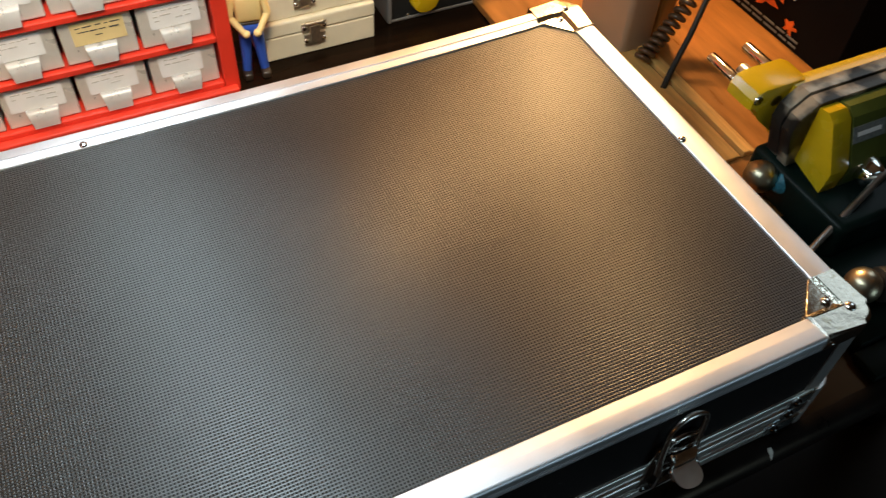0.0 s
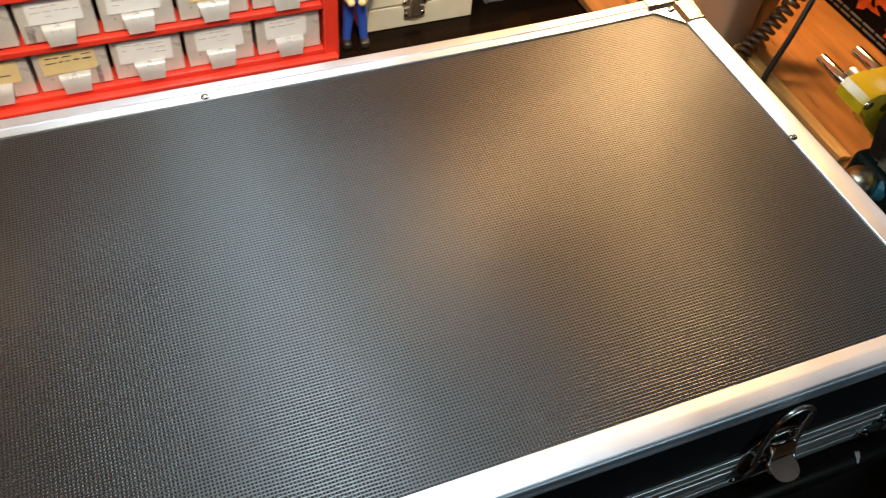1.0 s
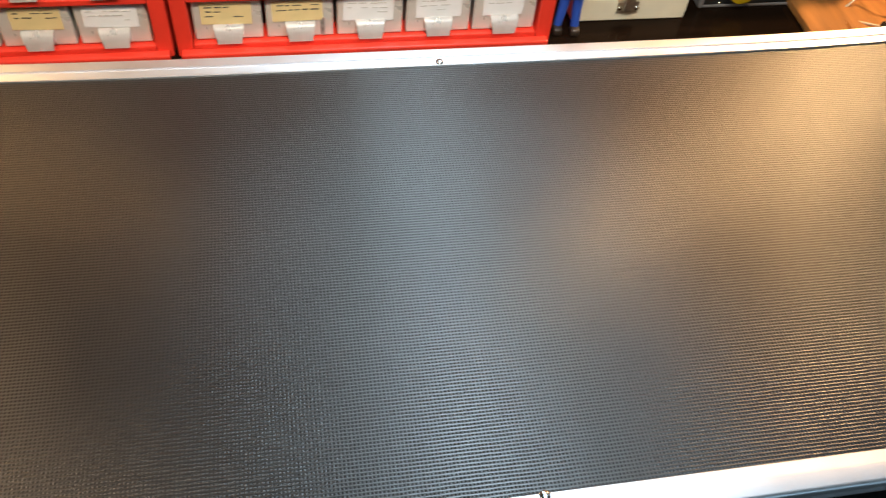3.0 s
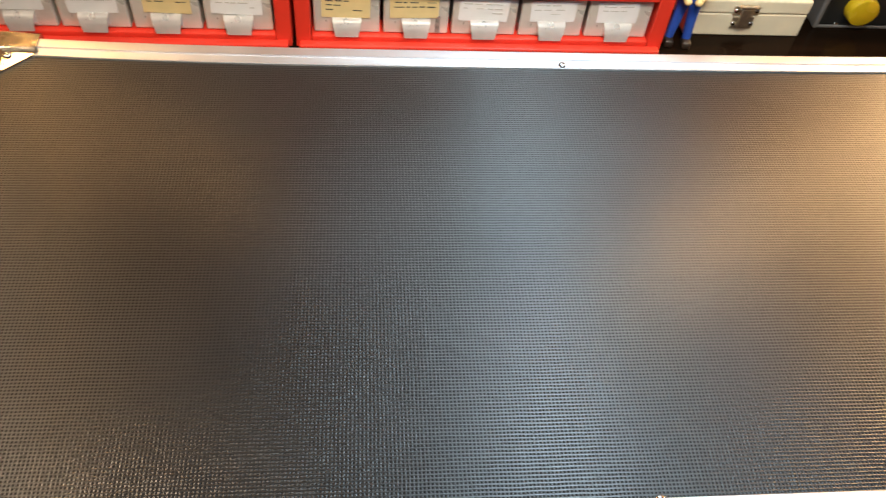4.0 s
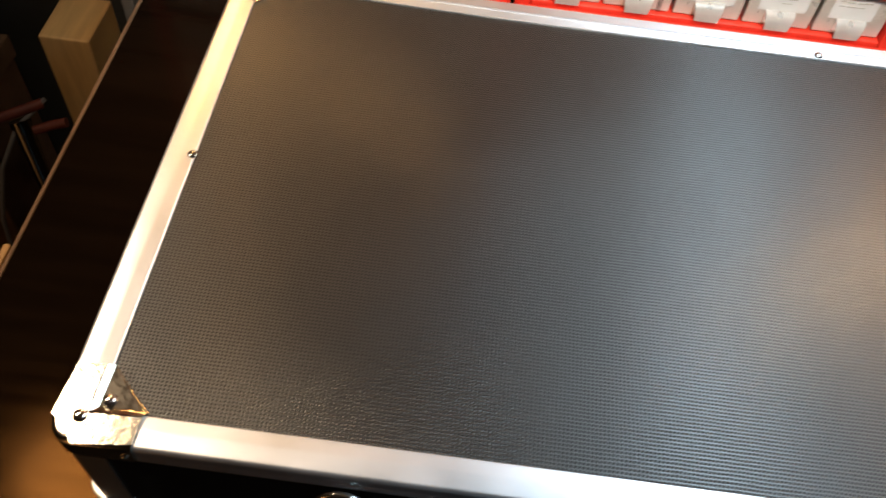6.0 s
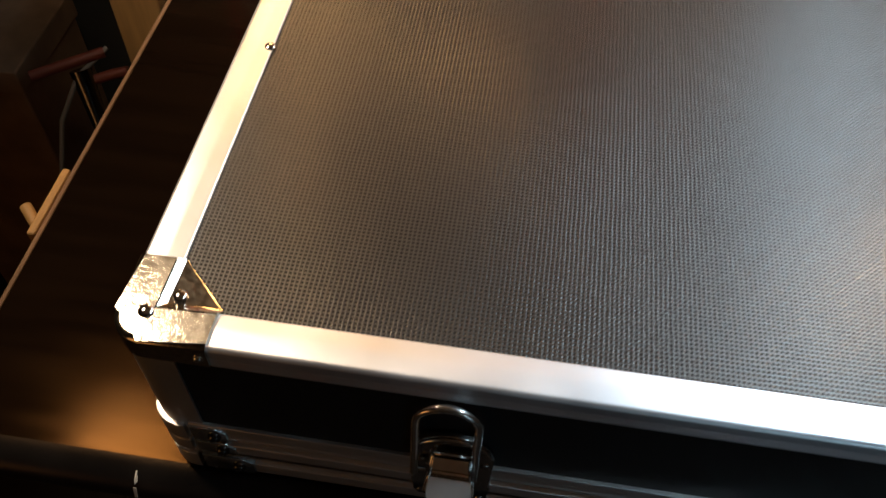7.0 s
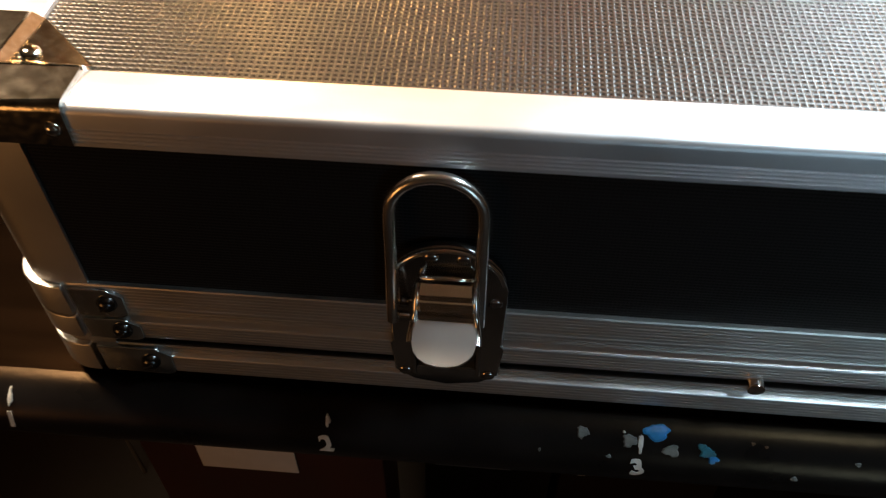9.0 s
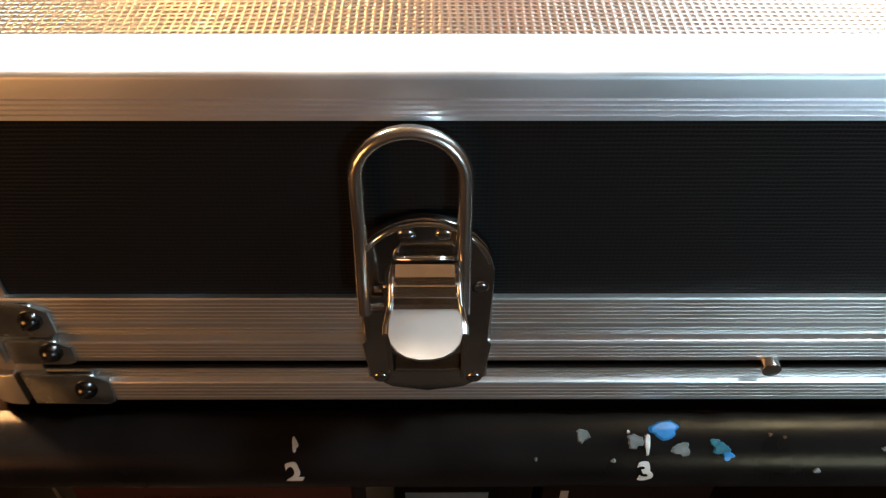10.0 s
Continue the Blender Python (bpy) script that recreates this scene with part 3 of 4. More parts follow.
for sx, sy, ox, oy in ((1, 1, 0, 0), (-1, 1, L, 0), (1, -1, 0, D + 0.0030), (-1, -1, L, D + 0.0040)):
    corner(sx, sy, ox, oy)


def latch(x, tilt=0.0):
    """A draw latch on the front: plate, wire bail, lever with a round tongue."""
    def oval(w, zc, h, a0, a1, n=12):
        return [(w * math.cos(radians(a0 + (a1 - a0) * k / n)), zc + h * math.sin(radians(a0 + (a1 - a0) * k / n))) for k in range(n + 1)]
    move = Matrix.Translation((x, 0, 0))
    face = move @ Matrix.Translation((0, -0.0222, 0)) @ FACE_FRONT
    outline = [(-0.0172, -0.0830), (-0.0166, -0.0836), (-0.0168, -0.0985), (-0.0105, -0.1035), (0.0, -0.1055), (0.0105, -0.1035), (0.0168, -0.0985),
               (0.0166, -0.0836), (0.0172, -0.0830)] + oval(0.0172, -0.0555, 0.0172, 0, 180)
    plate = smooth(part("latch", prism(outline, -0.001, 0.0014, 0.0009, m=face, segments=3), M_PLATE, case, "chrome draw latch with a wire bail, its plate toned darker"), 35)
    bm = bmesh.new()
    for s in (-1, 1):                                                # channel walls beside the lever
        block(s * 0.0098 - 0.0007, s * 0.0098 + 0.0007, -0.0285, -0.0225, -0.0930, -0.0560, 0.0005, bm=bm, m=move)
    block(-0.0091, 0.0091, -0.0262, -0.0225, -0.0930, -0.0915, 0.0004, bm=bm, m=move)
    part("channel", bm, M_PLATE, plate)
    bar = [(x - 0.0072, -0.0232, -0.0500), (x - 0.0072, -0.0252, -0.0497), (x - 0.0064, -0.0262, -0.0484), (x + 0.0064, -0.0262, -0.0484), (x + 0.0072, -0.0252, -0.0497), (x + 0.0072, -0.0232, -0.0500)]
    smooth(part("crossbar", tube(bar, 0.0009, 10), M_CHROME, plate, "chrome wire crossbar"), 60)
    arch = [(x + 0.0162 * math.cos(radians(a)), -0.0240, -0.0555 + 0.0162 * math.sin(radians(a))) for a in range(12, 169, 6)]
    smooth(part("rim", tube(arch, 0.0009, 8), M_CHROME, plate, "bright rolled rim"), 60)
    for px, pz in ((0.0045, -0.0432), (-0.0045, -0.0432), (0.0138, -0.0615), (-0.0128, -0.0635), (0.0132, -0.0985), (-0.0132, -0.0985)):
        smooth(part("rivet", dome(face @ Matrix.Translation((px, pz, 0.0013)), 0.0023, 0.0009), M_PLATE, plate), 60)
    # bail
    c, r = -0.0030, 0.0124
    legs = [(-0.0284, -0.0655), (-0.0276, -0.0600), (-0.0256, -0.0450)]
    pts = [(x + c - r, y, z) for y, z in legs]
    pts += [(x + c - r * math.cos(radians(a)), -0.0242 + 0.0006 * math.sin(radians(a)), -0.0256 + r * math.sin(radians(a))) for a in range(0, 181, 12)]
    pts += [(x + c + r, y, z) for y, z in reversed(legs)]
    smooth(part("bail", tube(pts, 0.0018, 12), M_WIRE, plate, "bent chrome wire bail"), 60)
    # lever: a curved strip that ends in a round tongue
    upper = [(-0.0278, -0.0498, 0.0070), (-0.0300, -0.0503, 0.0072), (-0.0284, -0.0524, 0.0073), (-0.0302, -0.0530, 0.0074), (-0.0282, -0.0560, 0.0075),
             (-0.0304, -0.0567, 0.0076), (-0.0287, -0.0612, 0.0080), (-0.0310, -0.0620, 0.0083)]
    round_end = [(-0.0311, -0.0621, 0.0084), (-0.0345, -0.0632, 0.0089), (-0.0375, -0.0640, 0.0090), (-0.0400, -0.0646, 0.0083), (-0.0420, -0.0651, 0.0067),
                 (-0.0433, -0.0654, 0.0046), (-0.0439, -0.0656, 0.0016)]
    def bent(line, curl):
        bm = bmesh.new()
        th = 0.0011
        rows = []
        for i, (y, z, w) in enumerate(line):
            y1, z1 = line[min(i + 1, len(line) - 1)][:2]
            y0, z0 = line[max(i - 1, 0)][:2]
            d = Vector((0, y1 - y0, z1 - z0)).normalized()
            nrm = Vector((0, d.z, -d.y))
            p = Vector((x, y, z))
            rows.append([bm.verts.new(p + Vector((sx * w, 0, 0)) + nrm * sn) for sx, sn in ((-1, curl), (-0.88, -0.0003), (0.88, -0.0003), (1, curl), (1, th), (-1, th))])
        for a, b in zip(rows, rows[1:]):
            for k in range(6):
                bm.faces.new((a[k], a[(k + 1) % 6], b[(k + 1) % 6], b[k]))
        bm.faces.new(rows[0])
        bm.faces.new(rows[-1][::-1])
        return bm
    smooth(part("lever", bent(upper, -0.0009), M_CHROME, plate, "ridged chrome lever"), 20)
    for sx in (-1, 1):                                               # rolled sides of the lever
        side = [(x + sx * (w + 0.0006), y - 0.0002, z) for y, z, w in ((-0.0262, -0.0505, 0.0072), (-0.0292, -0.0540, 0.0076), (-0.0302, -0.0585, 0.0079), (-0.0318, -0.0625, 0.0086), (-0.0345, -0.0640, 0.0091), (-0.0365, -0.0646, 0.0091))]
        smooth(part("flange", tube(side, 0.0009, 8), M_CHROME, plate), 60)
    smooth(part("tongue", bent(round_end, 0.0), M_TONGUE, plate, "round scratched chrome tongue"), 30)
    smooth(part("pivot", rod((x - 0.0150, -0.0270, -0.0652), (x + 0.0092, -0.0270, -0.0652), 0.0014), M_PLATE, plate), 40)


latch(0.1122)
latch(0.6230)
smooth(part("stud", rod((0.2088, -0.0190, -0.0945), (0.2088, -0.0246, -0.0948), 0.0028, edge=0.0005), M_CHROME, case, "short steel stud at the seam"), 40)
smooth(part("stud", rod((0.5480, -0.0190, -0.0945), (0.5480, -0.0246, -0.0948), 0.0028, edge=0.0005), M_CHROME, case, "short steel stud at the seam"), 40)


# ---- red drawer cabinets behind the case ----
CAB_Y, CAB_W, ROWS, ROW_H = 0.464, 0.333, 4, 0.0485


def cabinet(x):
    cab = thing("drawer_cabinet", "red plastic small-parts cabinet with clear drawers, standing on the bench", "cabinet", "red cabinets", place=pose(x, CAB_Y, BENCH))
    top = 0.012 + ROWS * ROW_H + 0.006
    for a, b in ((0.0, 0.0135), (CAB_W - 0.0135, CAB_W)):
        part("side", block(a, b, 0, 0.14, 0, top, 0.0012), M_RED, cab)
    part("bottom_rail", block(0.0138, CAB_W - 0.0138, 0.0006, 0.139, 0.0, 0.012, 0.0012), M_RED, cab)
    part("front_lip", block(0.0030, CAB_W - 0.0030, -0.0085, 0.0004, 0.0, 0.0080, 0.0016), M_RED, cab)
    for k in range(1, ROWS + 1):
        z = 0.012 + k * ROW_H
        part("shelf", block(0.0138, CAB_W - 0.0138, 0.0012, 0.139, z - 0.0065, z - 0.0008, 0.001), M_RED, cab)
    part("back", block(0.0138, CAB_W - 0.0138, 0.1392, 0.142, 0, top, 0.0), M_RED, cab)
    return cab


def drawer(x, z, tan, seed):
    rng = random.Random(seed)
    d = thing("parts_drawer", ("clear plastic drawer with a tan paper label" if tan else "clear plastic drawer with a white paper label") + " in a red cabinet",
              "drawer", "parts drawers", place=pose(x, CAB_Y + 0.006, z))
    bm = bmesh.new()
    w, h = 0.0286, 0.0392
    block(-w, w, 0.0, 0.0018, 0.0, h, 0.0012, bm=bm)
    for s in (-1, 1):
        block(s * w - 0.0008 * (1 + s), s * w + 0.0008 * (1 - s), 0.0018, 0.125, 0.0005, h - 0.003, bm=bm)
    block(-w + 0.002, w - 0.002, 0.0018, 0.125, 0.0004, 0.0018, bm=bm)
    part("tray", bm, M_DRAWER, d)
    # handle tab: a trapezoid that bows out and hangs over the rail
    bm = bmesh.new()
    rows = []
    for k, (y, zz, ww) in enumerate(((0.0, 0.0160, 0.0128), (-0.0036, 0.0150, 0.0126), (-0.0058, 0.0124, 0.0121), (-0.0070, 0.0080, 0.0114), (-0.0074, 0.0034, 0.0106), (-0.0075, 0.0000, 0.0101))):
        rows.append([bm.verts.new((-ww, y, zz)), bm.verts.new((ww, y, zz)), bm.verts.new((ww, y + 0.0016, zz - 0.0004)), bm.verts.new((-ww, y + 0.0016, zz - 0.0004))])
    for a, b in zip(rows, rows[1:]):
        for k in range(4):
            bm.faces.new((a[k], a[(k + 1) % 4], b[(k + 1) % 4], b[k]))
    bm.faces.new(rows[0][::-1])
    bm.faces.new(rows[-1])
    for s in (-1, 1):                                                # side cheeks
        vs = [bm.verts.new((s * 0.0120, y, zz)) for y, zz in ((0.0, 0.0150), (-0.0055, 0.0122), (-0.0068, 0.0075), (0.0, 0.003))]
        bm.faces.new(vs)
    smooth(part("pull", bm, M_TAB, d, "milky plastic pull"), 50)
    skew = rng.uniform(-0.03, 0.03)
    lw, lz = rng.uniform(0.0180, 0.0222), rng.uniform(0.0145, 0.0175)
    shift = rng.uniform(-0.0025, 0.0025)
    tilt = Matrix.Translation((shift, 0, 0)) @ Matrix.Rotation(skew, 4, "Y")
    lab = part("paper_label", block(-lw, lw, -0.0007, -0.0002, lz, 0.0372, m=tilt), M_TAN if tan else M_PAPER, d, "tan paper label" if tan else "white paper label")
    for k in range(3):                                               # unreadable handwriting as bars
        z0 = 0.0325 - 0.0045 * k
        a = -lw + 0.004
        while a < lw - 0.006:
            b = min(a + rng.uniform(0.003, 0.009), lw - 0.003)
            if rng.random() < (0.85, 0.8, 0.3)[k]:
                part("writing", block(a, b, -0.0010, -0.00075, z0, z0 + rng.uniform(0.0006, 0.0011), m=tilt @ Matrix.Rotation(rng.uniform(-0.03, 0.03), 4, "Y")), M_INKDARK if tan else M_INK, lab)
            a = b + 0.0018
    bm = bmesh.new()
    for k in range(26):                                              # what lies in the drawer, seen through the front
        p = (rng.uniform(-w + 0.006, w - 0.006), rng.uniform(0.006, 0.06), 0.002)
        s = rng.uniform(0.004, 0.008)
        block(p[0] - s / 2, p[0] + s / 2, p[1], p[1] + s, 0.0018, 0.006 + rng.uniform(0.0, 0.016), 0, bm=bm,
              m=Matrix.Translation(Vector(p)) @ Matrix.Rotation(rng.uniform(0, 3), 4, "Z") @ Matrix.Translation(-Vector(p)))
    part("contents", bm, M_PARTS, d, "loose small parts")
    return d


for cab_n, cx in enumerate((0.1705, 0.1705 - CAB_W - 0.0035)):
    cabinet(cx)
    for row in range(ROWS):
        for col in range(5):
            tan = (cab_n, row, col) in {(0, 0, 0), (0, 0, 1), (0, 1, 3), (0, 2, 1), (1, 1, 2), (1, 0, 3)}
            drawer(cx + CAB_W / 2 + (col - 2) * 0.0608, BENCH + 0.0128 + row * ROW_H, tan, 100 * cab_n + 10 * row + col)


# ---- cream boxes and dark case beside the cabinets ----
def cream_box(x0, x1, y0, y1, z0, z1, clasp, label):
    b = thing("wooden_box", label, "box", "cream boxes", place=pose((x0 + x1) / 2, y0, z0))
    w, h, d = (x1 - x0) / 2, z1 - z0, y1 - y0
    part("body", block(-w, w, 0, d, 0, h * 0.62, 0.0015), M_CREAM, b)
    part("lid", block(-w - 0.0004, w + 0.0004, -0.0006, d, h * 0.62 + 0.0006, h, 0.0018), M_CREAM, b)
    c = h * 0.60
    hasp = part("clasp", block(-0.0105, 0.0105, -0.0022, -0.0004, c - 0.0135, c - 0.0015, 0.0006), M_BRASS, b, "nickel clasp")
    part("upper_plate", block(-0.0125, 0.0125, -0.0022, -0.0008, c + 0.0015, c + 0.0105, 0.0006), M_BRASS, hasp)
    part("tongue", block(-0.0055, 0.0055, -0.0052, -0.0024, c - 0.0110, c + 0.0095, 0.0014), M_BRASS, hasp)
    smooth(part("knuckle", rod((-0.0085, -0.0040, c + 0.0112), (0.0085, -0.0040, c + 0.0112), 0.0021, sides=12), M_BRASS, hasp), 40)
    for sx in (-1, 1):
        for z, far in ((c - 0.0085, 0.0085), (c + 0.0055, 0.0098)):
            smooth(part("screw", dome(Matrix.Translation((sx * far, -0.0021, z)) @ FACE_FRONT, 0.0025, 0.0016), M_CHROME, hasp), 60)
    hasp.location.x = clasp - (x0 + x1) / 2
    return b


cream_box(0.5330, 0.6480, 0.492, 0.580, BENCH, BENCH + 0.040, 0.586, "cream painted wooden box with a nickel clasp on the bench")
cream_box(0.5360, 0.6440, 0.496, 0.578, BENCH + 0.0405, BENCH + 0.078, 0.580, "cream painted wooden box stacked on another box")

dark = thing("dark_case", "dark case with a pale edge and a yellow round knob", "case", place=pose(0.735, 0.505, BENCH))
part("body", block(-0.062, 0.075, 0.004, 0.08, 0, 0.11, 0.004), M_BLACK, dark)
bm = bmesh.new()
block(-0.067, -0.062, 0.0, 0.07, 0, 0.112, 0.002, bm=bm)
block(-0.062, 0.075, 0.0015, 0.0038, 0.0, 0.003, 0.001, bm=bm)
part("edge_band", bm, M_GREY, dark, "pale grey edge band")
smooth(part("knob", rod((-0.028, 0.004, 0.024), (-0.028, -0.008, 0.024), 0.0155, 0.0145, 28, 0.002), M_YELLOW, dark, "yellow round knob"), 40)
smooth(part("screw", dome(Matrix.Translation((-0.043, 0.004, 0.0035)) @ FACE_FRONT, 0.0018, 0.0012), M_CHROME, dark), 60)


def jar(x, y, r, h, tone):
    j = thing("glass_jar", "dim glass jar with a metal ring at its foot", "jar", "jars", place=pose(x, y, BENCH))
    own = bmesh.new()
    prof = [(0, 0), (r * 0.92, 0), (r, 0.004), (r, h * 0.75), (r * 0.8, h * 0.85), (r * 0.8, h), (0, h)]
    rings = [[own.verts.new((a * math.cos(2 * math.pi * k / 20), a * math.sin(2 * math.pi * k / 20), z)) for k in range(20)] for a, z in prof[1:-1]]
    for a, b in zip(rings, rings[1:]):
        for k in range(20):
            own.faces.new((a[k], a[(k + 1) % 20], b[(k + 1) % 20], b[k]))
    own.faces.new(rings[0][::-1])
    own.faces.new(rings[-1])
    smooth(part("body", own, tone, j), 40)
    smooth(part("ring", rod((0, 0, 0.004), (0, 0, 0.007), r + 0.001, sides=24), M_STEEL, j), 40)


jar(0.828, 0.520, 0.014, 0.09, M_JAR)
jar(0.862, 0.530, 0.013, 0.08, M_JAR)

# loose wires behind the case
wire = thing("loose_wire", "thin pale bent wire lying on the bench", "wire")
smooth(part("strand", tube([(0.800, 0.500, BENCH + 0.003), (0.820, 0.470, BENCH + 0.006), (0.838, 0.452, BENCH + 0.012), (0.832, 0.430, BENCH + 0.010), (0.842, 0.410, BENCH + 0.003)], 0.0012, 8), M_BRASS, wire), 60)
smooth(part("strand", tube([(0.815, 0.490, BENCH + 0.003), (0.838, 0.495, BENCH + 0.022), (0.852, 0.480, BENCH + 0.030), (0.862, 0.470, BENCH + 0.010)], 0.0012, 8), M_BRASS, wire), 60)


# ---- the doll on the bench: one plain mesh ----
def figure(x, y):
    bm = bmesh.new()
    def add(index, build):
        before = set(bm.faces)
        build()
        for f in bm.faces:
            if f not in before:
                f.material_index = index
    def shoes():
        for s in (-1, 1):
            block(s * 0.0084 - 0.0042, s * 0.0084 + 0.0042, -0.010, 0.0045, 0.0, 0.0075, 0.002, bm=bm)
    def trousers():
        for s in (-1, 1):
            rod((s * 0.0082, 0, 0.006), (s * 0.0066, 0, 0.026), 0.0040, 0.0047, 14, bm=bm)
            rod((s * 0.0066, 0, 0.026), (s * 0.0052, 0, 0.050), 0.0047, 0.0058, 14, bm=bm)
        block(-0.0105, 0.0105, -0.0058, 0.0058, 0.046, 0.060, 0.003, bm=bm)
    def body():
        block(-0.0115, 0.0115, -0.0062, 0.0062, 0.0605, 0.086, 0.0035, bm=bm)
        for s in (-1, 1):
            rod((s * 0.0135, 0, 0.083), (s * 0.0165, -0.002, 0.066), 0.0036, 0.0034, 12, bm=bm)
            rod((s * 0.0165, -0.002, 0.066), (s * 0.0070, -0.0105, 0.0545), 0.0033, 0.0028, 12, bm=bm)
            ball((s * 0.0050, -0.0115, 0.0530), 0.0036, bm=bm)
        rod((0, 0, 0.086), (0, 0, 0.090), 0.004, bm=bm)
        ball((0, -0.001, 0.097), 0.0085, bm=bm)
    add(0, shoes), add(1, trousers), add(2, body)
    def belt():
        block(-0.0108, 0.0108, -0.0061, 0.0061, 0.0585, 0.0606, 0.0005, bm=bm)
    add(0, belt)
    ob = part("toy_figure", bm, M_SHOE, None)
    ob.data.materials.append(M_CLOTHBLUE)
    ob.data.materials.append(M_SHIRT)
    ob.matrix_world = pose(x, y, BENCH, 0, 0, -8)
    smooth(ob, 50)
    return tagged(ob, "small plastic toy figure with blue trousers and a pale top", "figure")


figure(0.5235, 0.480)

# ---- the bench's far end: varnished board, strips, cords, vise, carton ----
board = tagged(part("wooden_board", block(0.765, 1.42, 0.130, 0.655, BENCH + 0.0005, BENCH + 0.008, 0.001), M_BOARD, None), "varnished brown wooden board lying on the bench", "board")
BTOP = BENCH + 0.008
strip = thing("wooden_moulding", "light brown ridged wooden strip lying on the board", "moulding")
for k, (a, b, h) in enumerate(((0.7720, 0.8690, 0.0035), (0.8693, 0.8718, 0.0010), (0.8721, 0.8800, 0.0060), (0.8802, 0.8860, 0.0036))):
    part("ridge", block(a, b, 0.199, 0.430, BTOP, BTOP + h, 0.0008), M_STRIP if k != 1 else M_BOARD, strip)

post = thing("lamp_stand", "taupe plastic lamp stand with a dark slot, on the bench", "stand")
smooth(part("body", block(0.852, 0.888, 0.362, 0.440, BTOP, 0.12, 0.006, 3), M_TAUPE, post), 40)
part("slot", block(0.8885, 0.8905, 0.372, 0.382, BTOP + 0.02, 0.11, 0.001), M_BLACK, post)
part("rear_cover", block(0.8915, 0.912, 0.366, 0.440, BTOP, 0.11, 0.004), M_BOARD, post)


def coil(p0, p1, r, turns, wire_r, sag):
    pts = []
    p0, p1 = Vector(p0), Vector(p1)
    d = (p1 - p0).normalized()
    u = d.orthogonal().normalized()
    v = d.cross(u)
    n = turns * 12
    for k in range(n + 1):
        f = k / n
        a = 2 * math.pi * turns * f
        pts.append(p0.lerp(p1, f) - Vector((0, 0, sag * math.sin(math.pi * f))) + r * (math.cos(a) * u + math.sin(a) * v))
    return tube(pts, wire_r, 8)


cord = thing("coiled_cord", "dark brown coiled cord hanging onto the bench", "cord")
smooth(part("coil", coil((0.862, 0.343, BTOP + 0.008), (0.945, 0.362, BTOP + 0.090), 0.0062, 15, 0.0026, 0.010), M_CORD, cord), 60)
cable = thing("black_cable", "thin black cable hanging onto the bench", "cable")
smooth(part("cable", tube([(0.860, 0.302, BTOP + 0.003), (0.872, 0.311, BTOP + 0.010), (0.898, 0.326, BTOP + 0.035), (0.926, 0.343, BTOP + 0.075), (0.96, 0.37, BTOP + 0.16)], 0.0028, 10), M_BLACK, cable), 60)


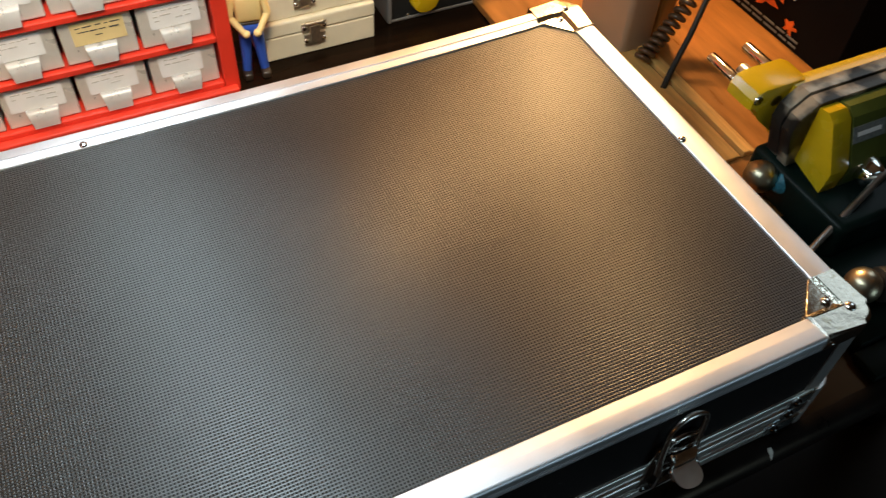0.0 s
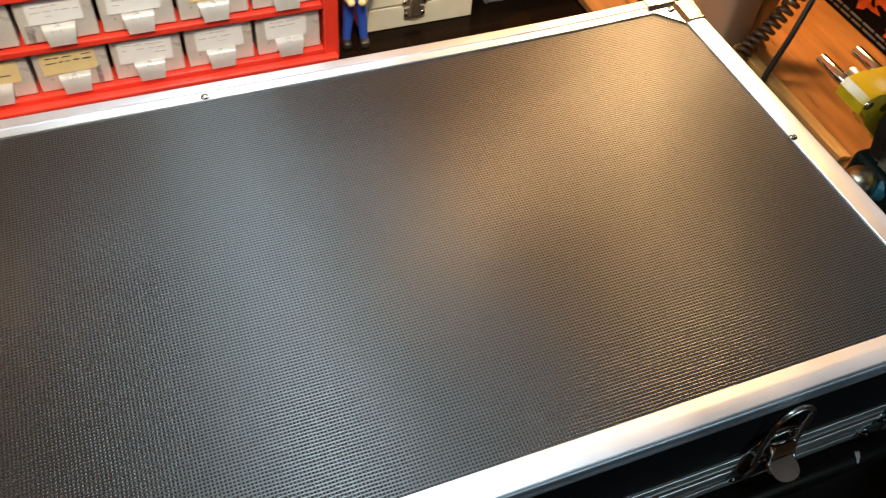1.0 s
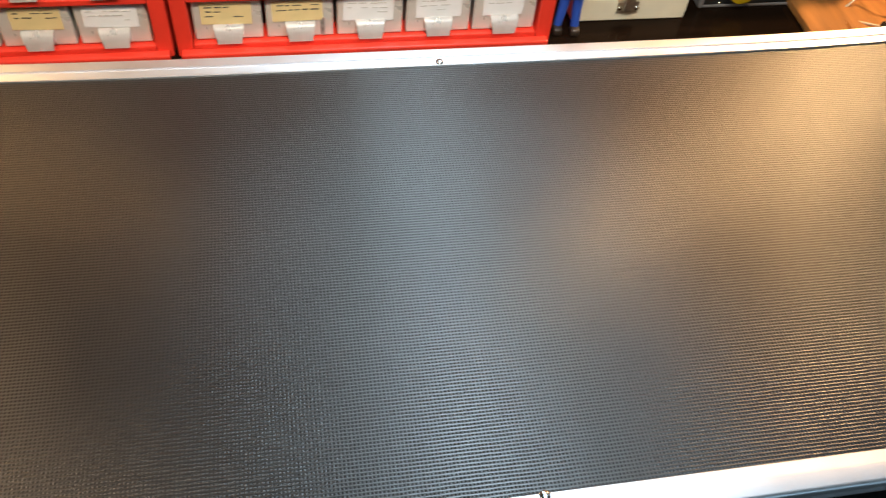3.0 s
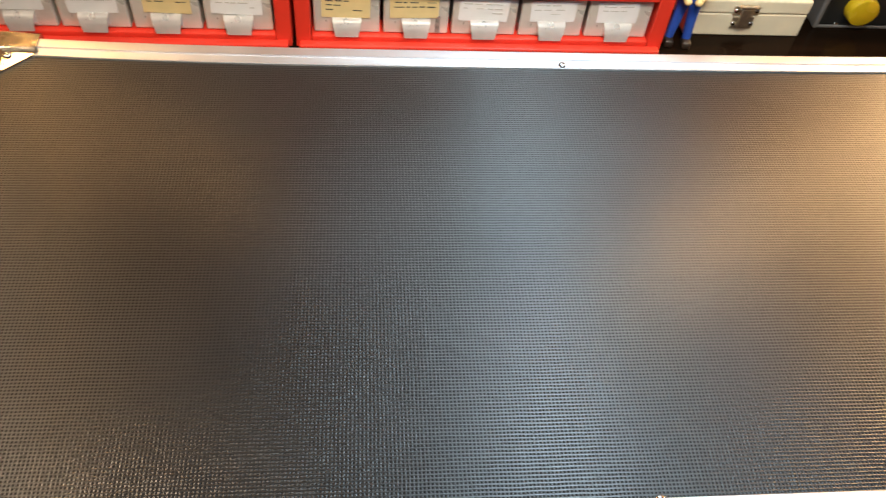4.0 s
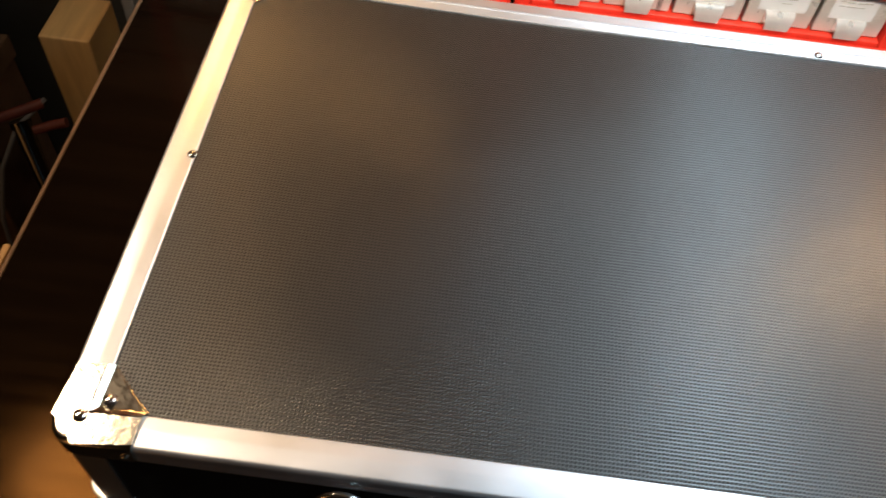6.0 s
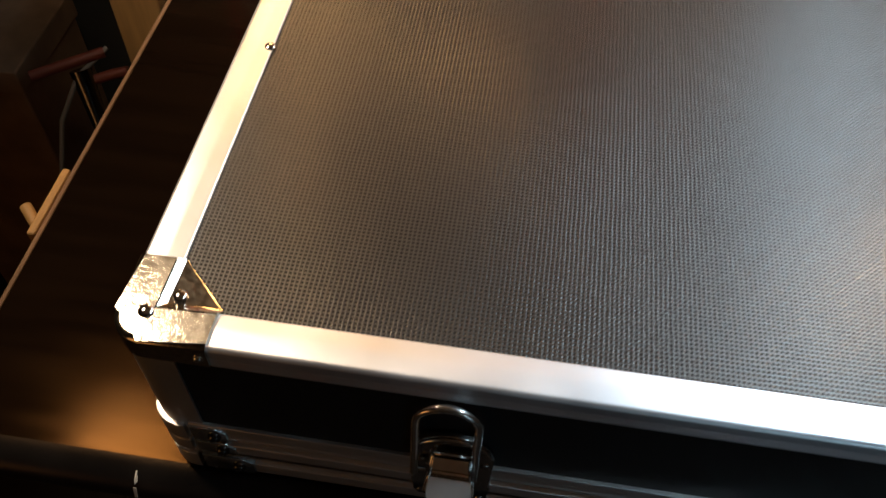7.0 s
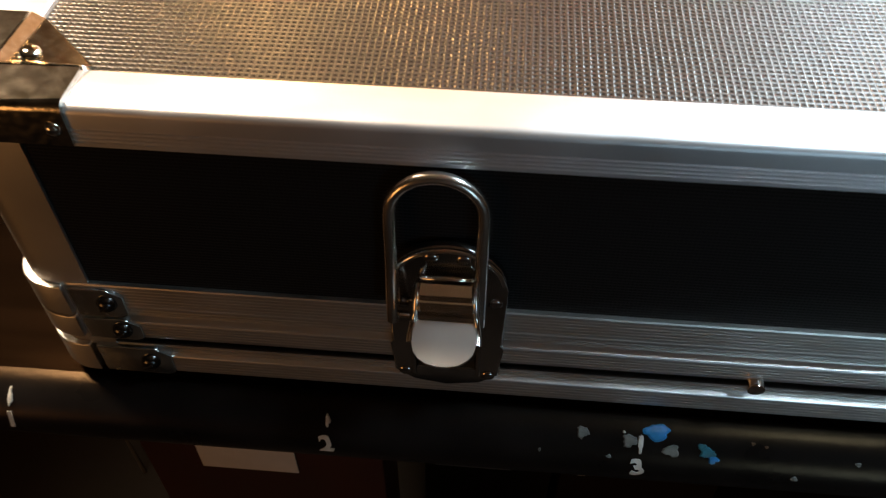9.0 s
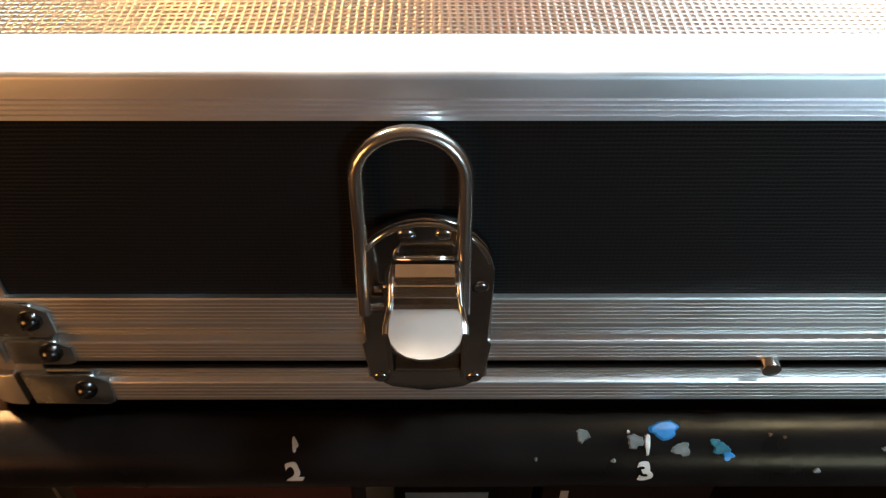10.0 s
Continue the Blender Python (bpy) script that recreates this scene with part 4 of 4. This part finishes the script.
def vise():
    v = thing("bench_vise", "yellow and olive green bench vise with steel jaws on the bench", "vise")
    along_y = lambda y1: Matrix.Translation((0, y1, 0)) @ FACE_FRONT
    along_x = Matrix(((0, 0, 1, 0), (1, 0, 0, 0), (0, 1, 0, 0), (0, 0, 0, 1)))    # outline (y, z), run along x
    def sec(y0, y1, pts, material, name, label="", edge=0.002):
        return smooth(part(name, prism(pts, 0, y1 - y0, edge, m=along_y(y1)), material, v, label), 30)
    hub = [(0.8190, -0.020), (0.8190, -0.011), (0.8230, -0.0055), (0.8300, -0.0030), (0.8640, -0.0030), (0.8740, -0.0080), (0.8740, -0.070), (0.8580, -0.056), (0.8360, -0.031)]
    sec(0.1700, 0.1975, hub, M_YELLOW, "rod_block", "yellow enamelled block on the guide rods", 0.004)
    head = [(0.8600, -0.060), (0.8460, -0.035), (0.8560, -0.006), (0.998, -0.006), (0.998, -0.070)]
    sec(0.1680, 0.1790, head, M_YELLOW, "rear_jaw", "yellow enamelled rear jaw", 0.002)
    for y0, y1, top in ((0.1570, 0.1678, -0.0045), (0.1450, 0.1555, -0.0060)):
        jaw = [(0.8540, top - 0.062), (0.8420, top - 0.024), (0.8450, top - 0.011), (0.8590, top), (0.998, top), (0.998, top - 0.016), (0.8680, top - 0.018), (0.8640, top - 0.062)]
        sec(y0, y1, jaw, M_JAW, "jaw_plate", "blackened steel jaw plate with scuffed ends", 0.0010)
    part("throat", block(0.878, 0.995, 0.114, 0.176, -0.100, -0.040, 0.004), M_BLACK, v, "black block in the throat between the jaws")
    prof = [(0.1445, -0.062), (0.1445, -0.0090), (0.1360, -0.0080), (0.1285, -0.0130), (0.1110, -0.0490), (0.1130, -0.070)]
    smooth(part("front_jaw", prism(prof, 0.8600, 0.8790, 0.002, m=along_x), M_YELLOW, v, "yellow enamelled jaw side"), 30)
    smooth(part("front_cover", prism(prof, 0.8800, 0.998, 0.002, m=along_x), M_GREEN, v, "olive green front cover"), 30)
    slope = Matrix.Translation((0.8960, 0.1222, -0.0258)) @ Matrix.Rotation(radians(64.1), 4, "X")
    plate = part("name_plate", block(-0.0165, 0.0165, -0.0065, 0.0065, 0.0002, 0.0009, 0.0002, m=slope), M_GREYPAINT, v, "pale grey name plate")
    part("lettering", block(-0.0120, 0.0120, -0.0015, 0.0020, 0.0009, 0.0011, m=slope), M_PAPER, plate)
    for x in (0.8250, 0.8600):
        smooth(part("guide_rod", rod((x, 0.170, -0.0120), (x, 0.2290, -0.0120), 0.0045, edge=0.001), M_CHROME, v, "bright steel guide rod"), 40)
    smooth(part("lead_screw", rod((0.8430, 0.170, -0.0170), (0.8430, 0.2120, -0.0170), 0.0058, edge=0.001), M_STEEL, v), 40)
    smooth(part("body", block(0.850, 0.995, 0.075, 0.178, -0.106, -0.0700, 0.006, 3), M_DARKGREEN, v, "dark green cast body"), 40)
    smooth(part("base", block(0.822, 1.010, 0.004, 0.128, BENCH + 0.0002, -0.1062, 0.003), M_DARKGREEN, v, "dark green base"), 40)
    smooth(part("foot", block(0.816, 1.012, -0.020, 0.0035, BENCH + 0.0002, -0.1115, 0.002), M_DARKGREEN, v, "dark green front foot"), 40)
    smooth(part("screw_boss", rod((0.902, 0.113, -0.058), (0.898, 0.098, -0.058), 0.0125, 0.0105, 28, 0.002), M_CHROME, v, "chrome screw boss"), 40)
    smooth(part("handle", rod((0.905, 0.098, -0.050), (0.826, 0.078, -0.090), 0.0028, edge=0.0006), M_STEEL, v, "thin steel handle"), 40)
    smooth(part("ball_end", ball((0.842, 0.154, -0.082), 0.0135), M_BALL, v, "polished brass-tinted ball end"), 80)
    smooth(part("collar", rod((0.852, 0.147, -0.082), (0.872, 0.128, -0.085), 0.0105, 0.013, 24, 0.002), M_TEALPAINT, v, "blue-grey collar"), 40)
    smooth(part("ball_end", ball((0.838, 0.035, -0.082), 0.0135), M_BALL, v, "polished brass-tinted ball end"), 80)
    smooth(part("collar", rod((0.850, 0.032, -0.084), (0.885, 0.022, -0.088), 0.013, 0.015, 24, 0.002), M_BLACK, v, "black collar"), 40)
    return v


vise()


def carton():
    c = thing("carton", "black printed carton with orange flames standing on the bench", "carton", place=pose(1.018, 0.250, BTOP))
    part("box", block(0, 0.20, 0, 0.34, 0, 0.25, 0.0012), M_CARTON, c)
    rng = random.Random(3)
    def flame(y, z, w, h):
        pts = []
        n = 18
        for k in range(n):
            a = 2 * math.pi * k / n
            rr = 1 + 0.35 * math.sin(5 * a + y * 80) + rng.uniform(-0.15, 0.15)
            pts.append((y + w * rr * math.cos(a), z + h * rr * math.sin(a)))
        m = Matrix(((0, 0, -1, 0), (1, 0, 0, 0), (0, 1, 0, 0), (0, 0, 0, 1)))
        part("printed_flame", prism(pts, 0.0002, 0.0007, m=m), M_FLAME, c, "orange flame print")
    for f in ((0.112, 0.034, 0.018, 0.012), (0.140, 0.046, 0.022, 0.018), (0.096, 0.048, 0.012, 0.014), (0.066, 0.020, 0.0075, 0.006), (0.088, 0.062, 0.014, 0.012), (0.170, 0.055, 0.02, 0.02)):
        flame(*f)
    for k in range(2):                                                # unreadable print along the lower edge
        y = 0.05
        while y < 0.26:
            w = rng.uniform(0.008, 0.020)
            part("print_bar", block(-0.0007, -0.0002, y, y + w, 0.0045 + 0.0055 * k, 0.0066 + 0.0055 * k), M_GREYPAINT, c)
            y += w + 0.003
    part("print_bar", block(-0.0007, -0.0002, 0.072, 0.079, 0.046, 0.053), M_WHITEPAINT, c, "white printed mark")


carton()

# ---- below and beside the bench ----
def storage_bin(x0, x1, y0, y1, top, card, material, label):
    b = thing("storage_bin", label, "bin", "bins under the bench")
    front = part("front", block(x0, x1, y0, y0 + 0.003, -0.869, top, 0.001), material, b)
    for s in (x0, x1 - 0.003):
        part("side", block(s, s + 0.003, y0 + 0.0031, y1 - 0.0031, -0.869, top, 0.001), material, b)
    part("back", block(x0, x1, y1 - 0.003, y1, -0.869, top, 0.001), material, b)
    w0, w1, z0, z1 = card
    part("card", block(w0, w1, y0 - 0.0012, y0 - 0.0004, z0, z1), M_PAPER, front, "white card")
    return b


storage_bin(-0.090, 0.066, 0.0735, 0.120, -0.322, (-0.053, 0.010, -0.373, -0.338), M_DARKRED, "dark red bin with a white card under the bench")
storage_bin(0.070, 0.205, 0.2510, 0.420, -0.615, (0.081, 0.162, -0.690, -0.643), M_SHOE, "dark brown bin with a white card, standing on the floor")
storage_bin(0.215, 0.380, 0.2510, 0.420, -0.600, (0.232, 0.240, -0.690, -0.640), M_SHOE, "dark bin with a narrow white card, standing on the floor")

peg = thing("wooden_clamp", "small pine clamp with a peg on the bench's end", "clamp")
part("jaw", block(-0.1545, -0.1492, 0.100, 0.152, BENCH - 0.02, BENCH + 0.001, 0.0015), M_PINE, peg)
smooth(part("peg", rod((-0.170, 0.126, BENCH - 0.008), (-0.1540, 0.110, BENCH - 0.014), 0.0036, edge=0.001), M_PINE, peg), 40)

tagged(part("timber_post", block(-0.252, -0.205, 0.410, 0.470, -0.87, -0.172, 0.002), M_PINE, None), "pine timber post standing beside the bench", "post")
tagged(part("grey_board", block(-0.188, -0.176, 0.455, 0.66, -0.87, -0.14, 0.002), M_GREY, None), "grey board standing beside the bench", "board")
# added sheet: covers the wall so the space behind the post reads unlit
tagged(part("dark_backdrop", block(-0.82, -0.200, 0.60, 0.62, -0.87, 0.10, 0.003), M_BACKDROP, None), "added dark sheet that stands in for the unlit space behind the timber post", "board")
crate = thing("cardboard_box", "dull brown cardboard box standing on the floor", "box")
part("body", block(-0.56, -0.383, 0.412, 0.54, -0.87, -0.318, 0.003), M_DIMBOX, crate)
part("lid", block(-0.563, -0.380, 0.409, 0.543, -0.330, -0.300, 0.002), M_DIMBOX, crate)
cab2 = thing("grey_cable", "grey cable hanging beside the bench", "cable")
smooth(part("cable", tube([(-0.265, 0.402, -0.245), (-0.285, 0.372, -0.258), (-0.303, 0.350, -0.295), (-0.310, 0.325, -0.345), (-0.306, 0.305, -0.400), (-0.300, 0.300, -0.869)], 0.0024, 10), M_GREY, cab2), 60)
plier = thing("pliers", "pliers with dull red grips hanging beside the bench", "pliers")
smooth(part("grip", tube([(-0.322, 0.360, -0.252), (-0.295, 0.376, -0.248), (-0.266, 0.397, -0.246)], 0.0052, 12), M_DULLRED, plier, "dull red grip"), 60)
smooth(part("grip", tube([(-0.266, 0.370, -0.256), (-0.252, 0.376, -0.253), (-0.237, 0.380, -0.250)], 0.0048, 12), M_DULLRED, plier, "dull red grip"), 60)
smooth(part("jaw", rod((-0.285, 0.380, -0.256), (-0.262, 0.345, -0.330), 0.010, 0.006), M_RIVET, plier, "dark steel jaw"), 40)
